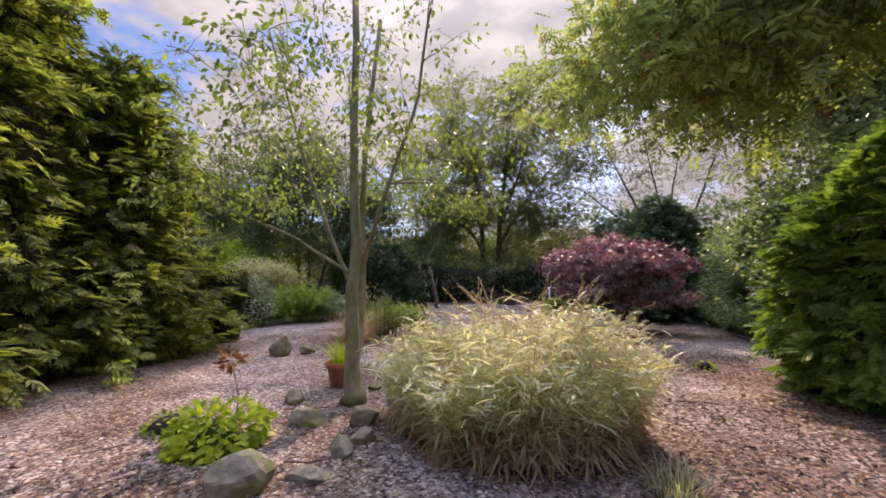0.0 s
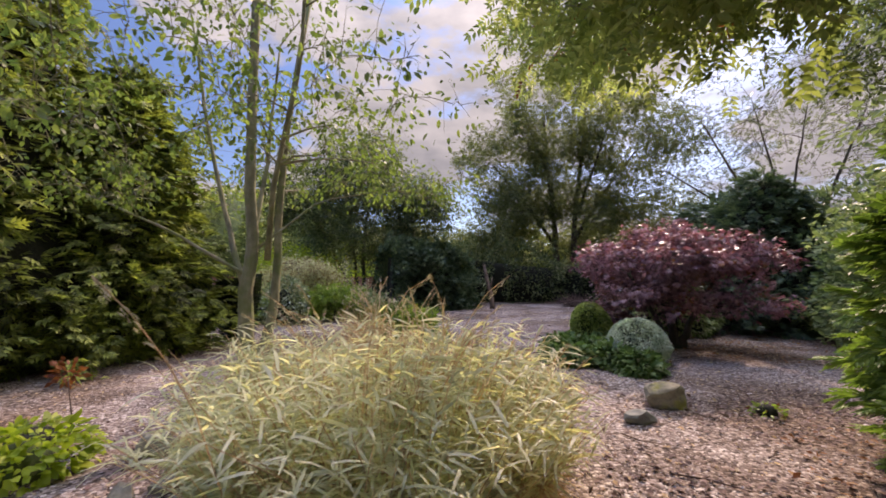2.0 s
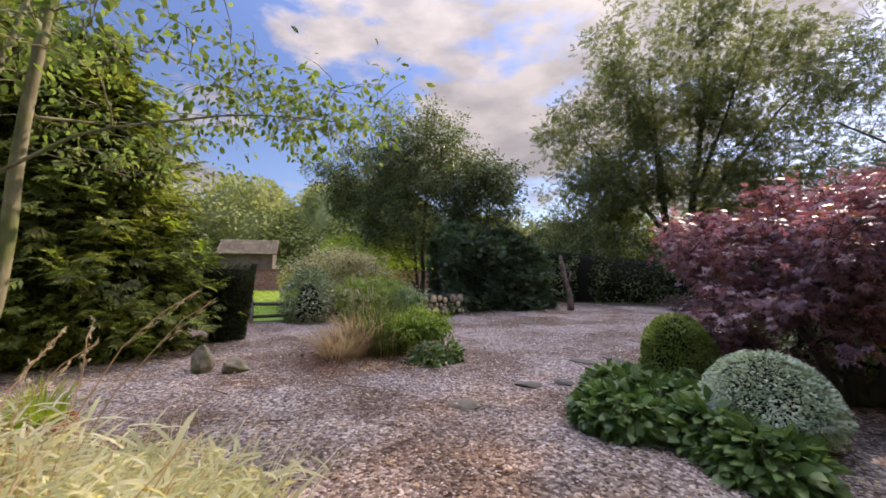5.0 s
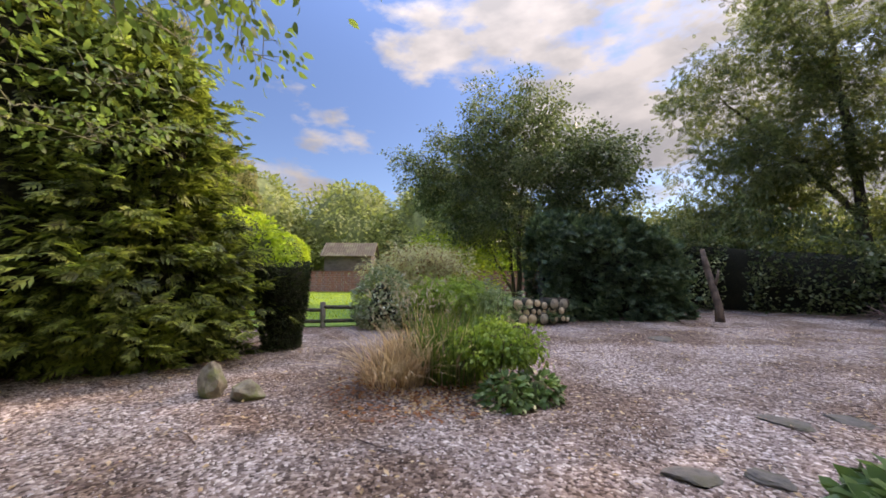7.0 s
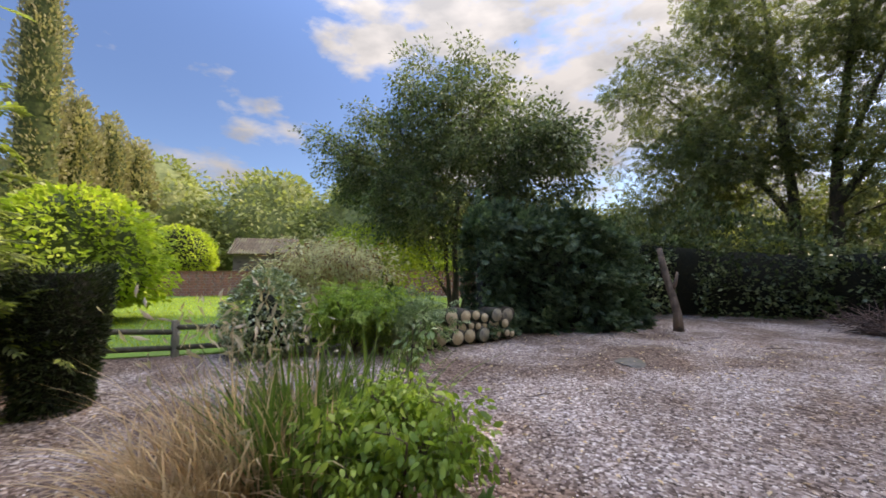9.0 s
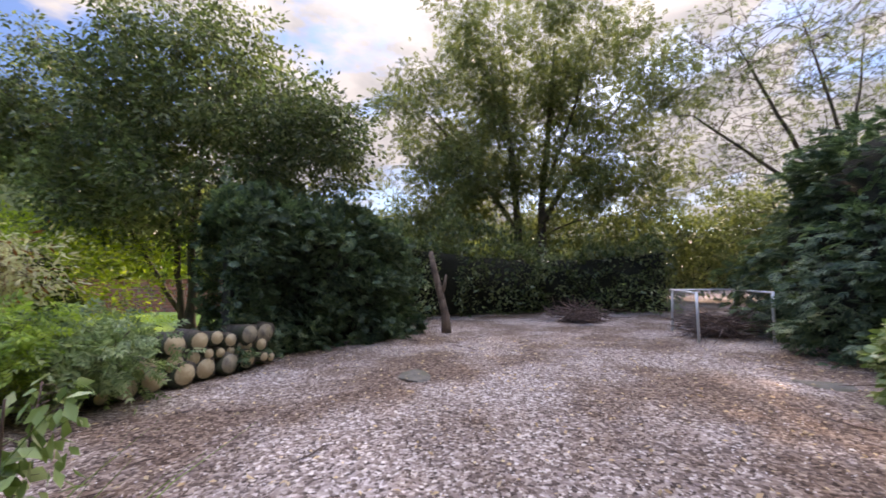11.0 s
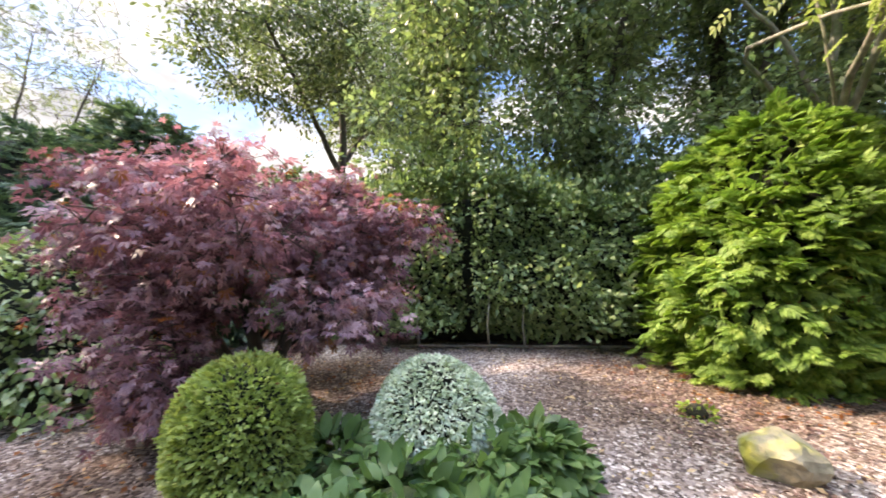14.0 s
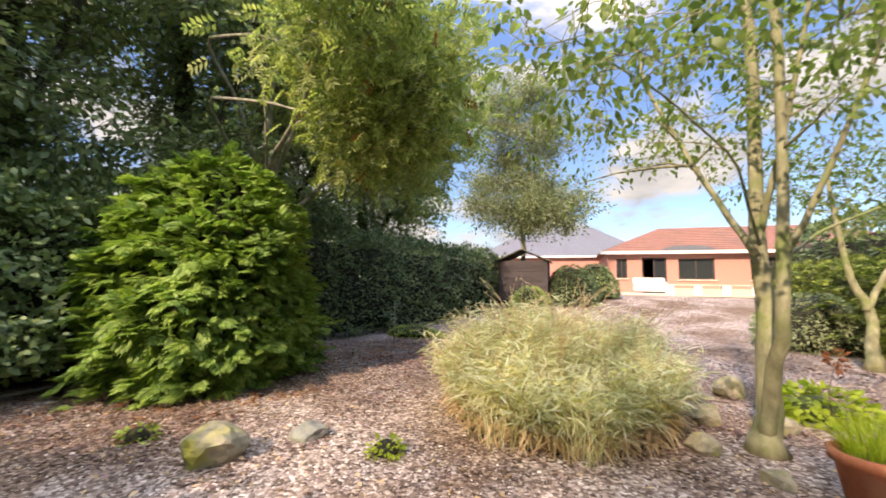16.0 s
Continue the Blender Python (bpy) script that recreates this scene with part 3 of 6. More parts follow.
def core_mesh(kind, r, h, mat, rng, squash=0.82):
    """A solid core that fills a dense plant; its dark colour stands for inner shade."""
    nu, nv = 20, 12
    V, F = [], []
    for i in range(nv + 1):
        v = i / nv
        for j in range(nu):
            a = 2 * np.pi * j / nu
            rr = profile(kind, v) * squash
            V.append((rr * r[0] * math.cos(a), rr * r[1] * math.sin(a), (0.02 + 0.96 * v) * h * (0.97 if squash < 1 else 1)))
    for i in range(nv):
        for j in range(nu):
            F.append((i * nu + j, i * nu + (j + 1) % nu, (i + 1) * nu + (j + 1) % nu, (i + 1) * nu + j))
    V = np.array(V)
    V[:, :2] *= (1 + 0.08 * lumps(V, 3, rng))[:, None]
    return mesh_from("filler_core", V, F, mat, True)


def profile(kind, v):
    """How wide a plant is at the part v of its height."""
    if kind == "cone":
        return max(0.03, min(1.0, 0.8 + 1.2 * v) * (1 - v) ** 0.62)
    if kind == "column":
        return max(0.03, min(1.0, 0.88 + 0.5 * v) * (1 - max(0, v - 0.72) ** 2 * 10.5))
    if kind == "dome":
        return math.sqrt(max(0.001, 1 - v * v)) if v > 0.25 else 0.97 - 0.25 * (0.25 - v) * 1.5
    if kind == "bushy":
        return max(0.03, min(1.0, 0.86 + 0.6 * v) * (1 - v) ** 0.42)
    if kind == "tub":
        return (0.86 + 0.5 * min(v, 0.28)) * math.sqrt(max(0.001, 1 - max(0, v - 0.45) ** 2.2 / 0.55 ** 2.2))
    if kind == "ball":
        return math.sqrt(max(0.002, 1 - (2 * v - 1) ** 2))
    return 0.66 + 0.34 * min(1.0, 1.5 * v)


def dense(name, base, label, category, kind, r, h, n, leaf, mat, size, seed, lump=0.1, z0=0.0, inner="inner", depth=0.12, droop=0.25, trunk=None, extra=None, outward=1.0, lumpf=2.2, group="", plumes=None, core_r=0.8):
    """A dense plant: a core coloured as inner shade, and leaves or sprays over an uneven surface."""
    rng = np.random.default_rng(seed)
    root = thing(name, base, label, category, group)
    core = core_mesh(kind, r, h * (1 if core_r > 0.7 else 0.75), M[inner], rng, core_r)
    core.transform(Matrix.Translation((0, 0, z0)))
    child("filler_core", core, root)
    v = rng.uniform(0, 1, n * 3)
    pr = np.array([profile(kind, x) for x in v])
    keep = rng.uniform(0, 1, n * 3) < pr + 0.08
    v, pr = v[keep][:n], pr[keep][:n]
    a = rng.uniform(0, 2 * np.pi, len(v))
    D = np.stack([np.cos(a), np.sin(a), (v - 0.35) * 1.2], 1)
    L = 1 + lump * lumps(np.stack([np.cos(a) * r[0], np.sin(a) * r[1], v * h], 1), lumpf, rng) + lump * 0.45 * lumps(np.stack([np.cos(a) * r[0], np.sin(a) * r[1], v * h], 1), lumpf * 2.8, rng)
    L *= 1 - depth * rng.uniform(0, 1, len(v)) ** 1.5
    P = np.stack([r[0] * pr * np.cos(a) * L, r[1] * pr * np.sin(a) * L, z0 + h * v * (0.9 + 0.1 * L)], 1)
    X = D * outward + rng.normal(size=D.shape) * 0.45
    X[:, 2] -= droop
    N = D * 0.5 + rng.normal(size=D.shape) * 0.35 + np.array([0, 0, 0.6])
    child("foliage", mesh_from("foliage", *scatter(leaf, P, X, N, size * rng.uniform(0.6, 1.25, len(P))), mat), root)
    if plumes:
        cnt, ln, per, sz = plumes
        j = rng.choice(len(P), cnt, replace=False)
        base, out = P[j] * [0.88, 0.88, 0.98], unit(D[j] * [1, 1, 0] + rng.normal(size=(cnt, 3)) * 0.25 + [0, 0, 0.25])
        ll = ln * rng.uniform(0.5, 1.35, cnt) * (1.15 - 0.5 * v[j])
        side = unit(np.cross(out, [0, 0, 1.0]))
        u = rng.uniform(0.1, 1, (cnt, per))
        sg = np.where(rng.uniform(size=(cnt, per)) < 0.5, -1, 1)
        c = base[:, None] + out[:, None] * (ll[:, None] * u)[..., None] - np.array([0, 0, 1.0]) * (0.28 * ll[:, None] * u ** 2)[..., None]
        c = c + rng.normal(size=c.shape) * 0.06 * ln
        xx = out[:, None] + side[:, None] * (sg * rng.uniform(0.1, 1.1, (cnt, per)))[..., None] - np.array([0, 0, 0.35]) * u[..., None] + rng.normal(size=c.shape) * [0.1, 0.1, 0.32]
        nn = np.array([0, 0, 1.0]) + out[:, None] * 0.35 + rng.normal(size=c.shape) * 0.38
        c, xx, nn = c.reshape(-1, 3), xx.reshape(-1, 3), nn.reshape(-1, 3)
        child("bough", mesh_from("bough", *scatter(leaf, c, xx, nn, sz * rng.uniform(0.7, 1.2, len(c))), mat), root, kind="stuff")
    if extra:
        m2, frac = extra
        j = rng.choice(len(P), int(len(P) * frac), replace=False)
        child("turned_leaves", mesh_from("turned_leaves", *scatter(leaf, P[j] * 1.01, X[j], N[j], size * rng.uniform(.5, 1, len(j))), m2), root)
    if trunk:
        rt, mt = trunk
        child("stem", mesh_from("stem", *tube([(0, 0, -0.03), (0.01, 0, z0 * 0.5), (0, 0, z0 + h * 0.5)], [rt * 1.3, rt, rt * 0.6], 8), mt, True), root)
    return root


def hedge(name, pts, w, h, label, n, leaf, mat, size, seed, lump=0.12, category="hedge", droop=0.1, base_z=0.0, foot=0.0, shoots=0.0):
    """A hedge along a line of points (x, y), with its own height at each."""
    rng = np.random.default_rng(seed)
    pts = np.array(pts, float)
    hs = np.array(h, float) if hasattr(h, "__len__") else np.full(len(pts), float(h))
    root = thing(name, (*pts[0], 0), label, category)
    seg = np.linalg.norm(np.diff(pts, axis=0), axis=1)
    cum = np.r_[0, np.cumsum(seg)]

    def at(s):
        return np.stack([np.interp(s, cum, pts[:, 0]), np.interp(s, cum, pts[:, 1])], 1), np.interp(s, cum, hs)
    s = rng.uniform(-0.3, cum[-1] + 0.3, n)
    C, H = at(np.clip(s, 0, cum[-1]))
    i = np.clip(np.searchsorted(cum, s) - 1, 0, len(seg) - 1)
    T = np.diff(pts, axis=0)[i] / seg[i][:, None]
    C = C + T * (s - np.clip(s, 0, cum[-1]))[:, None]
    S2 = np.stack([-T[:, 1], T[:, 0]], 1)
    q = rng.uniform(0, 2 * H.mean() + w, n)
    Hm = H.mean()
    side = np.where(q < Hm, -1.0, np.where(q < 2 * Hm, 1.0, 0.0))
    z = np.where(q < Hm, q / Hm, np.where(q < 2 * Hm, (q - Hm) / Hm, 1.0))
    off = np.where(side == 0, (q - 2 * Hm) - w / 2, side * w / 2)
    off = off * (1 - 0.22 * z ** 3)
    P = np.stack([C[:, 0] + S2[:, 0] * off, C[:, 1] + S2[:, 1] * off, base_z + z * H * 0.97], 1)
    Nn = np.stack([S2[:, 0] * side, S2[:, 1] * side, np.where(side == 0, 1.0, 0.15)], 1)
    P = P + Nn * (lump * (lumps(P, 1.6, rng) + 0.5 * lumps(P, 5, rng)) - 0.12 * rng.uniform(0, 1, n) ** 1.5)[:, None]
    P[:, 2] = np.maximum(P[:, 2], 0.03)
    if shoots:
        j = rng.uniform(size=n) < 0.35
        cell = np.floor(P * 2.2)
        hsh = np.sin(cell @ np.array([12.9, 78.2, 37.7])) * 43758.5
        hsh = hsh - np.floor(hsh)
        P[j] += Nn[j] * (shoots * hsh[j] * rng.uniform(0, 1, j.sum()))[:, None]
    if foot:
        P[:, 2] = np.where(P[:, 2] < foot * (0.6 + 0.5 * lumps(P * [1, 1, 0], 2.5, rng)), P[:, 2] + foot * rng.uniform(0.4, 1.6, n), P[:, 2])
    X = Nn + rng.normal(size=P.shape) * 0.5
    X[:, 2] -= droop
    N = Nn * 0.6 + rng.normal(size=P.shape) * 0.4 + np.array([0, 0, 0.5])
    o = np.array([*pts[0], 0])
    child("foliage", mesh_from("foliage", *scatter(leaf, P - o, X, N, size * rng.uniform(0.6, 1.25, n)), mat), root)
    # Solid strip down the middle, near-black: the hedge's inner shade put into colour.
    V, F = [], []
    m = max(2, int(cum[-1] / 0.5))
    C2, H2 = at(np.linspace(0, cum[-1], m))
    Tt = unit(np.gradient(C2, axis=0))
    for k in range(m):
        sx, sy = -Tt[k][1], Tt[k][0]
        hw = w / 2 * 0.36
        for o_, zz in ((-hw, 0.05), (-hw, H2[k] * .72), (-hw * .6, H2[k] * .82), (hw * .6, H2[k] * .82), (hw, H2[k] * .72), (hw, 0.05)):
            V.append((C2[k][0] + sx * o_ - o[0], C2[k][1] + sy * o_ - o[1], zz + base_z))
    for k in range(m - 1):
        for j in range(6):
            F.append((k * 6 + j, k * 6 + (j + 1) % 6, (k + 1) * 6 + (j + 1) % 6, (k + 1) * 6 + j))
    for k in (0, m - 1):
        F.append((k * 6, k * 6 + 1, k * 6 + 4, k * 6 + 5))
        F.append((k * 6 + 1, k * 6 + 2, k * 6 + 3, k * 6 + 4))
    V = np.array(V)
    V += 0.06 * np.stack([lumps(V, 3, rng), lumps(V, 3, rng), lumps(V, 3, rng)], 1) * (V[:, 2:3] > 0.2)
    child("filler_core", mesh_from("filler_core", V, F, M["inner"]), root)
    return root


def blades(rng, n, c, r, L, lean, width, wind=(0, 0), z=0.0):
    """Long arching blades from a tuft."""
    a = rng.uniform(0, 2 * np.pi, n)
    q = np.sqrt(rng.uniform(0, 1, n)) * r
    B = np.stack([c[0] + q * np.cos(a), c[1] + q * np.sin(a), np.full(n, z)], 1)
    a2 = a + rng.normal(size=n) * 0.7
    out = np.stack([np.cos(a2), np.sin(a2), np.zeros(n)], 1)
    ln = L * rng.uniform(0.55, 1.15, n)
    le = lean * (0.25 + 0.75 * q / max(r, 1e-6)) * rng.uniform(0.5, 1.5, n)
    side = np.stack([-out[:, 1], out[:, 0], np.zeros(n)], 1)
    V, k = [], 5
    for i in range(k):
        t = i / (k - 1)
        p = B + out * (ln * le * t ** 1.8)[:, None] + np.array([0, 0, 1.0]) * (ln * t * (1 - 0.42 * np.minimum(le, 1.3) * t))[:, None]
        p = p + np.array([wind[0], wind[1], 0]) * (ln * t ** 2)[:, None]
        w = width * (1 - t) ** 0.6 * (0.5 + min(1, t * 3) * 0.5)
        V += [p - side * w, p + side * w]
    V = np.stack(V, 1)
    F = []
    for i in range(k - 1):
        F += [(2 * i, 2 * i + 1, 2 * i + 3), (2 * i, 2 * i + 3, 2 * i + 2)]
    F = np.array(F)[None] + (np.arange(n) * 2 * k)[:, None, None]
    return V.reshape(-1, 3), F.reshape(-1, 3)


def rock(name, loc, size, label, mat, seed, rz=0.0, flat=False, category="rock", group=""):
    rng = np.random.default_rng(seed)
    bm = bmesh.new()
    bmesh.ops.create_icosphere(bm, subdivisions=3, radius=1)
    planes = unit(rng.normal(size=(15, 3)))
    for v in bm.verts:
        c = np.array(v.co)
        for p in planes:
            d = c @ p
            if d > 0.66:
                c = c - p * (d - 0.66) * 0.97
        c = c * (1 + 0.05 * math.sin(7 * c[0] + seed) * math.sin(6 * c[1]) + 0.03 * math.sin(13 * c[2] + 5 * c[0]))
        v.co = (c[0] * size[0] / 2 / .82, c[1] * size[1] / 2 / .82, (c[2] / .82 + 0.75) * size[2] / 1.75)
    me = bpy.data.meshes.new(name)
    for f in bm.faces:
        f.smooth = False
    bm.to_mesh(me)
    bm.free()
    me.materials.append(mat)
    ob = new(name, me)
    ob.location = (loc[0], loc[1], -0.02 if flat else -0.04)
    ob.rotation_euler = (0, 0, radians(rz))
    return tagged(ob, label, category, group)


# ---- ground ----
rg = np.random.default_rng(5)


def ground_sheet():
    xs = np.concatenate([[-900, -300, -120, -60, -40], np.arange(-28, 26.1, 0.5), [40, 60, 120, 300, 900]])
    ys = np.concatenate([[-900, -300, -120, -60, -40], np.arange(-26, 34.1, 0.5), [45, 60, 120, 300, 900]])
    X, Y = np.meshgrid(xs, ys)
    V = np.stack([X.ravel(), Y.ravel(), np.zeros(X.size)], 1)
    V[:, 2] = 0.012 * lumps(V, 0.9, np.random.default_rng(2)) * (np.abs(V[:, 0]) < 30)
    k = np.clip((-3 - V[:, 1]) / 10, 0, 1)
    V[:, 2] += 0.9 * k * k * (3 - 2 * k)
    nx, ny = len(xs), len(ys)
    i, j = np.meshgrid(np.arange(nx - 1), np.arange(ny - 1))
    a = (j * nx + i).ravel()
    F = np.stack([a, a + 1, a + nx + 1, a + nx], 1)
    tagged(child("ground", mesh_from("ground", V, F, M["gravel"], True)), kind="structure")


ground_sheet()


def flat_patch(name, pts, z, mat, kind="structure"):
    bm = bmesh.new()
    vs = [bm.verts.new((x, y, z)) for x, y in pts]
    f = bm.faces.new(vs)
    r = bmesh.ops.extrude_face_region(bm, geom=[f])
    for v in r["geom"]:
        if isinstance(v, bmesh.types.BMVert):
            v.co.z -= 0.06
    bmesh.ops.recalc_face_normals(bm, faces=bm.faces[:])
    ob = part(name, bm, mat, None)
    return tagged(ob, kind=kind)


LAWN = [(-8.6, 8.9), (-6.6, 11.4), (-5.3, 14.4), (-5.2, 17.5), (-9.5, 24.5), (-24.5, 30.5), (-38, 26), (-38, 5), (-14, 5)]
flat_patch("lawn", LAWN, 0.03, M["lawn"])
V, F = [], []
n = 26000
P = np.stack([rg.uniform(-22, -5.2, n), rg.uniform(8, 24, n), np.full(n, 0.03)], 1)
inside = (P[:, 1] < 14 + (-P[:, 0] - 5.3) * 2.0) & (P[:, 1] > 8.9 + (P[:, 0] + 8.6) * 1.6)
P = P[inside]
X = rg.normal(size=P.shape) * 0.4 + np.array([0, 0, 1])
tagged(child("lawn_grass", mesh_from("lawn_grass", *scatter(NARROW, P, X, rg.normal(size=P.shape), rg.uniform(0.05, 0.10, len(P))), M["lime"])), kind="stuff")

# loose stones of the gravel, thickest round the walk
STONE = (np.array([(1, 0, 0), (0, .75, 0), (-1, 0, 0), (0, -.75, 0), (.1, .1, .45)]), np.array([(0, 1, 4), (1, 2, 4), (2, 3, 4), (3, 0, 4)]))
n = 62000
a, q = rg.uniform(0, 6.283, n), rg.uniform(0, 1, n) ** 0.75 * 7.5
cx, cy = np.array([(1.0, 2.5), (1.2, 6.5), (0.6, 9.5)])[rg.integers(0, 3, n)].T
P = np.stack([cx + q * np.cos(a), cy + q * np.sin(a), np.full(n, 0.0)], 1)
X = np.stack([np.cos(a * 7), np.sin(a * 7), rg.normal(size=n) * 0.25], 1)
P[:, 2] = 0.012 * lumps(P * [1, 1, 0], 0.9, np.random.default_rng(2)) - 0.001
tagged(child("gravel_stones", mesh_from("gravel_stones", *scatter(STONE, P, X, np.array([[0, 0, 1.0]]) + rg.normal(size=P.shape) * 0.25, rg.uniform(0.006, 0.016, n) * (1 + (rg.uniform(size=n) < 0.04))), M["chip"])), kind="stuff")
n = 4600
P = np.stack([rg.uniform(-5, 6.5, n), rg.uniform(0, 18, n), np.full(n, 0.02)], 1)
tagged(child("fallen_leaves", mesh_from("fallen_leaves", *scatter(LEAF, P, rg.normal(size=P.shape) * [1, 1, .15], rg.normal(size=P.shape) * .3 + [0, 0, 1], rg.uniform(0.03, 0.07, n)), M["straw"])), kind="stuff")
n = 3400
C = np.array([(5.6, 4.5, 1.9), (3.8, 1.4, 1.6), (-1.6, 9.2, 1.0), (5.2, 11.2, 2.0)])[rg.integers(0, 4, n)]
a, q = rg.uniform(0, 6.283, n), C[:, 2] * (0.2 + 0.9 * rg.uniform(0, 1, n))
P = np.stack([C[:, 0] + q * np.cos(a), C[:, 1] + q * np.sin(a), np.full(n, 0.022)], 1)
tagged(child("leaf_litter", mesh_from("leaf_litter", *scatter(LEAF, P, rg.normal(size=P.shape) * [1, 1, .15], rg.normal(size=P.shape) * .3 + [0, 0, 1], rg.uniform(0.04, 0.08, n)), M["rust"])), kind="stuff")

n = 34000
P = np.stack([rg.uniform(-4.2, 7.2, n), rg.uniform(-1.5, 7.4, n), rg.uniform(.012, .03, n)], 1)
thin = np.where(P[:, 0] > 2.3, 0.0, np.clip((P[:, 1] - 2.5) / 3, 0, 1.2))
P = P[(lumps(P * [1, 1, 0], 1.4, np.random.default_rng(9)) + rg.normal(size=n) * .35) > -.1 + thin]
tagged(child("bark_litter", mesh_from("bark_litter", *scatter(LEAF, P, rg.normal(size=P.shape) * [1, 1, .12], rg.normal(size=P.shape) * .3 + [0, 0, 1], rg.uniform(0.03, 0.075, len(P))), M["mulch"])), kind="stuff")

# ---- left boundary: tall conifers, clipped yew, post-and-rail fence ----
LEYL = [(-7.6, 0.2, 2.5, 8.0), (-7.4, 3.0, 2.4, 7.6), (-7.1, 5.3, 2.3, 8.4), (-6.2, 7.2, 1.5, 5.7)]
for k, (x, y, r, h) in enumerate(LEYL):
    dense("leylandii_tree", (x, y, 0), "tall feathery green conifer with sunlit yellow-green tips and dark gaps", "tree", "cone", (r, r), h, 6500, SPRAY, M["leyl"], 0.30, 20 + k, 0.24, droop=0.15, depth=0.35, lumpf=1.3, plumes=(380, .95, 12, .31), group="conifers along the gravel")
dense("clipped_yew", (-5.1, 9.15, 0), "dark green yew clipped to a square column beside the fence", "shrub", "box", (0.45, 0.43), 1.5, 9000, NARROW, M["yew"], 0.08, 31, 0.09, droop=0.0, depth=0.2)


def rail_fence():
    root = thing("rail_fence", (-8.2, 9.2, 0), "low weathered wooden fence with two rails at the lawn's edge", "fence")
    pts = [(-8.2, 9.2), (-6.9, 10.9), (-5.65, 12.6), (-4.9, 14.3)]
    for i, (x, y) in enumerate(pts):
        bm = box(bmesh.new(), (x + 8.2 - .05, y - 9.2 - .05, -.03), (x + 8.2 + .05, y - 9.2 + .05, .62))
        part("post", bm, M["fence_pale"], root, bevel=0.008)
    for (x0, y0), (x1, y1) in zip(pts, pts[1:]):
        for z0, z1 in ((.16, .16), (.5, .42)):
            a, b = np.array([x0 + 8.2, y0 - 9.2, z0]), np.array([x1 + 8.2, y1 - 9.2, z1])
            child("rail", mesh_from("rail", *tube([a, a * .5 + b * .5 + [0, 0, .01], b], [.045, .05, .045], 7), M["fence"], True), root)


rail_fence()


# ---- beyond the lawn: brick wall, shed on posts, far trees ----
def brick_wall(name, a, b, h, mat, label):
    a, b = Vector((*a, 0)), Vector((*b, 0))
    L = (b - a).length
    root = thing(name, a, label, "wall", kind="")
    root.rotation_euler = (0, 0, math.atan2(b.y - a.y, b.x - a.x))
    part("mortar_core", box(bmesh.new(), (0, -.1, 0), (L, .1, h)), M["mortar"], root)
    part("coping", box(bmesh.new(), (0, -.15, h), (L, .15, h + .07)), M["brick"], root, bevel=0.01)
    V, F = [], []
    cube = np.array([(x, y, z) for z in (0, 1) for y in (0, 1) for x in (0, 1)], float)
    quads = np.array([(0, 1, 5, 4), (2, 6, 7, 3), (0, 4, 6, 2), (1, 3, 7, 5), (4, 5, 7, 6)])
    k = 0
    for row in range(int(h / 0.15)):
        x = -0.12 * (row % 2)
        while x < L:
            x0, x1 = max(0, x), min(L, x + .44)
            if x1 - x0 > .05:
                V.append(cube * [x1 - x0 - .02, .23, .135] + [x0, -.115, row * .15 + .01])
                F.append(quads + k * 8)
                k += 1
            x += .46
    tagged(child("bricks", mesh_from("bricks", np.concatenate(V), np.concatenate(F), mat), root), kind="stuff")
    return root


brick_wall("garden_wall", (-29, 14), (-8.5, 29), 1.35, M["brick"], "low weathered red brick garden wall behind the lawn")


def shed(loc, rz):
    root = thing("raised_shed", (*loc, 0), "small weathered timber shed on posts with a ribbed tiled roof", "shed")
    root.rotation_euler = (0, 0, radians(rz))
    W, D, z0, z1 = 3.1, 2.6, 1.2, 2.4
    part("wall", box(bmesh.new(), (-W / 2, -D / 2, z0), (W / 2, D / 2, z1)), M["board_dark"], root)
    bm = bmesh.new()
    for i in range(9):
        z = z0 + i * (z1 - z0) / 9
        box(bm, (-W / 2 - .03, -D / 2 - .035, z), (W / 2 + .03, -D / 2, z + .165))
        box(bm, (W / 2, -D / 2, z), (W / 2 + .035, D / 2, z + .165))
        box(bm, (-W / 2 - .035, -D / 2, z), (-W / 2, D / 2, z + .165))
    part("cladding", bm, M["board"], root)
    for x in (-W / 2 + .15, W / 2 - .15):
        for y in (-D / 2 + .15, D / 2 - .15):
            part("leg", box(bmesh.new(), (x - .08, y - .08, 0), (x + .08, y + .08, z0)), M["fence_pale"], root)
    bm = bmesh.new()
    rise, ov = 1.0, .3
    hd = D / 2 + ov
    for s in (-1, 1):
        ang = math.atan2(rise, hd)
        m = Matrix.Translation((0, 0, z1 + rise)) @ Matrix.Rotation(0 if s < 0 else math.pi, 4, "Z") @ Matrix.Rotation(ang, 4, "X")
        Ls = math.hypot(rise, hd)
        box(bm, (-W / 2 - ov, -Ls, -.05), (W / 2 + ov, 0, 0), m)
        nrib = 22
        for i in range(nrib):
            x = -W / 2 - ov + (i + .5) * (W + 2 * ov) / nrib
            part("tile_rib", box(bmesh.new(), (x - .05, -Ls - .02, 0), (x + .05, 0, .07), m), M["pantile"], root)
    part("roof", bm, M["pantile"], root)
    bm = bmesh.new()
    for x in (-W / 2, W / 2):
        vs = [bm.verts.new(c) for c in ((x, -D / 2, z1), (x, D / 2, z1), (x, 0, z1 + rise * .86))]
        bm.faces.new(vs)
    part("gable", bm, M["board"], root)
    return root


shed((-22.6, 21.6), 47)

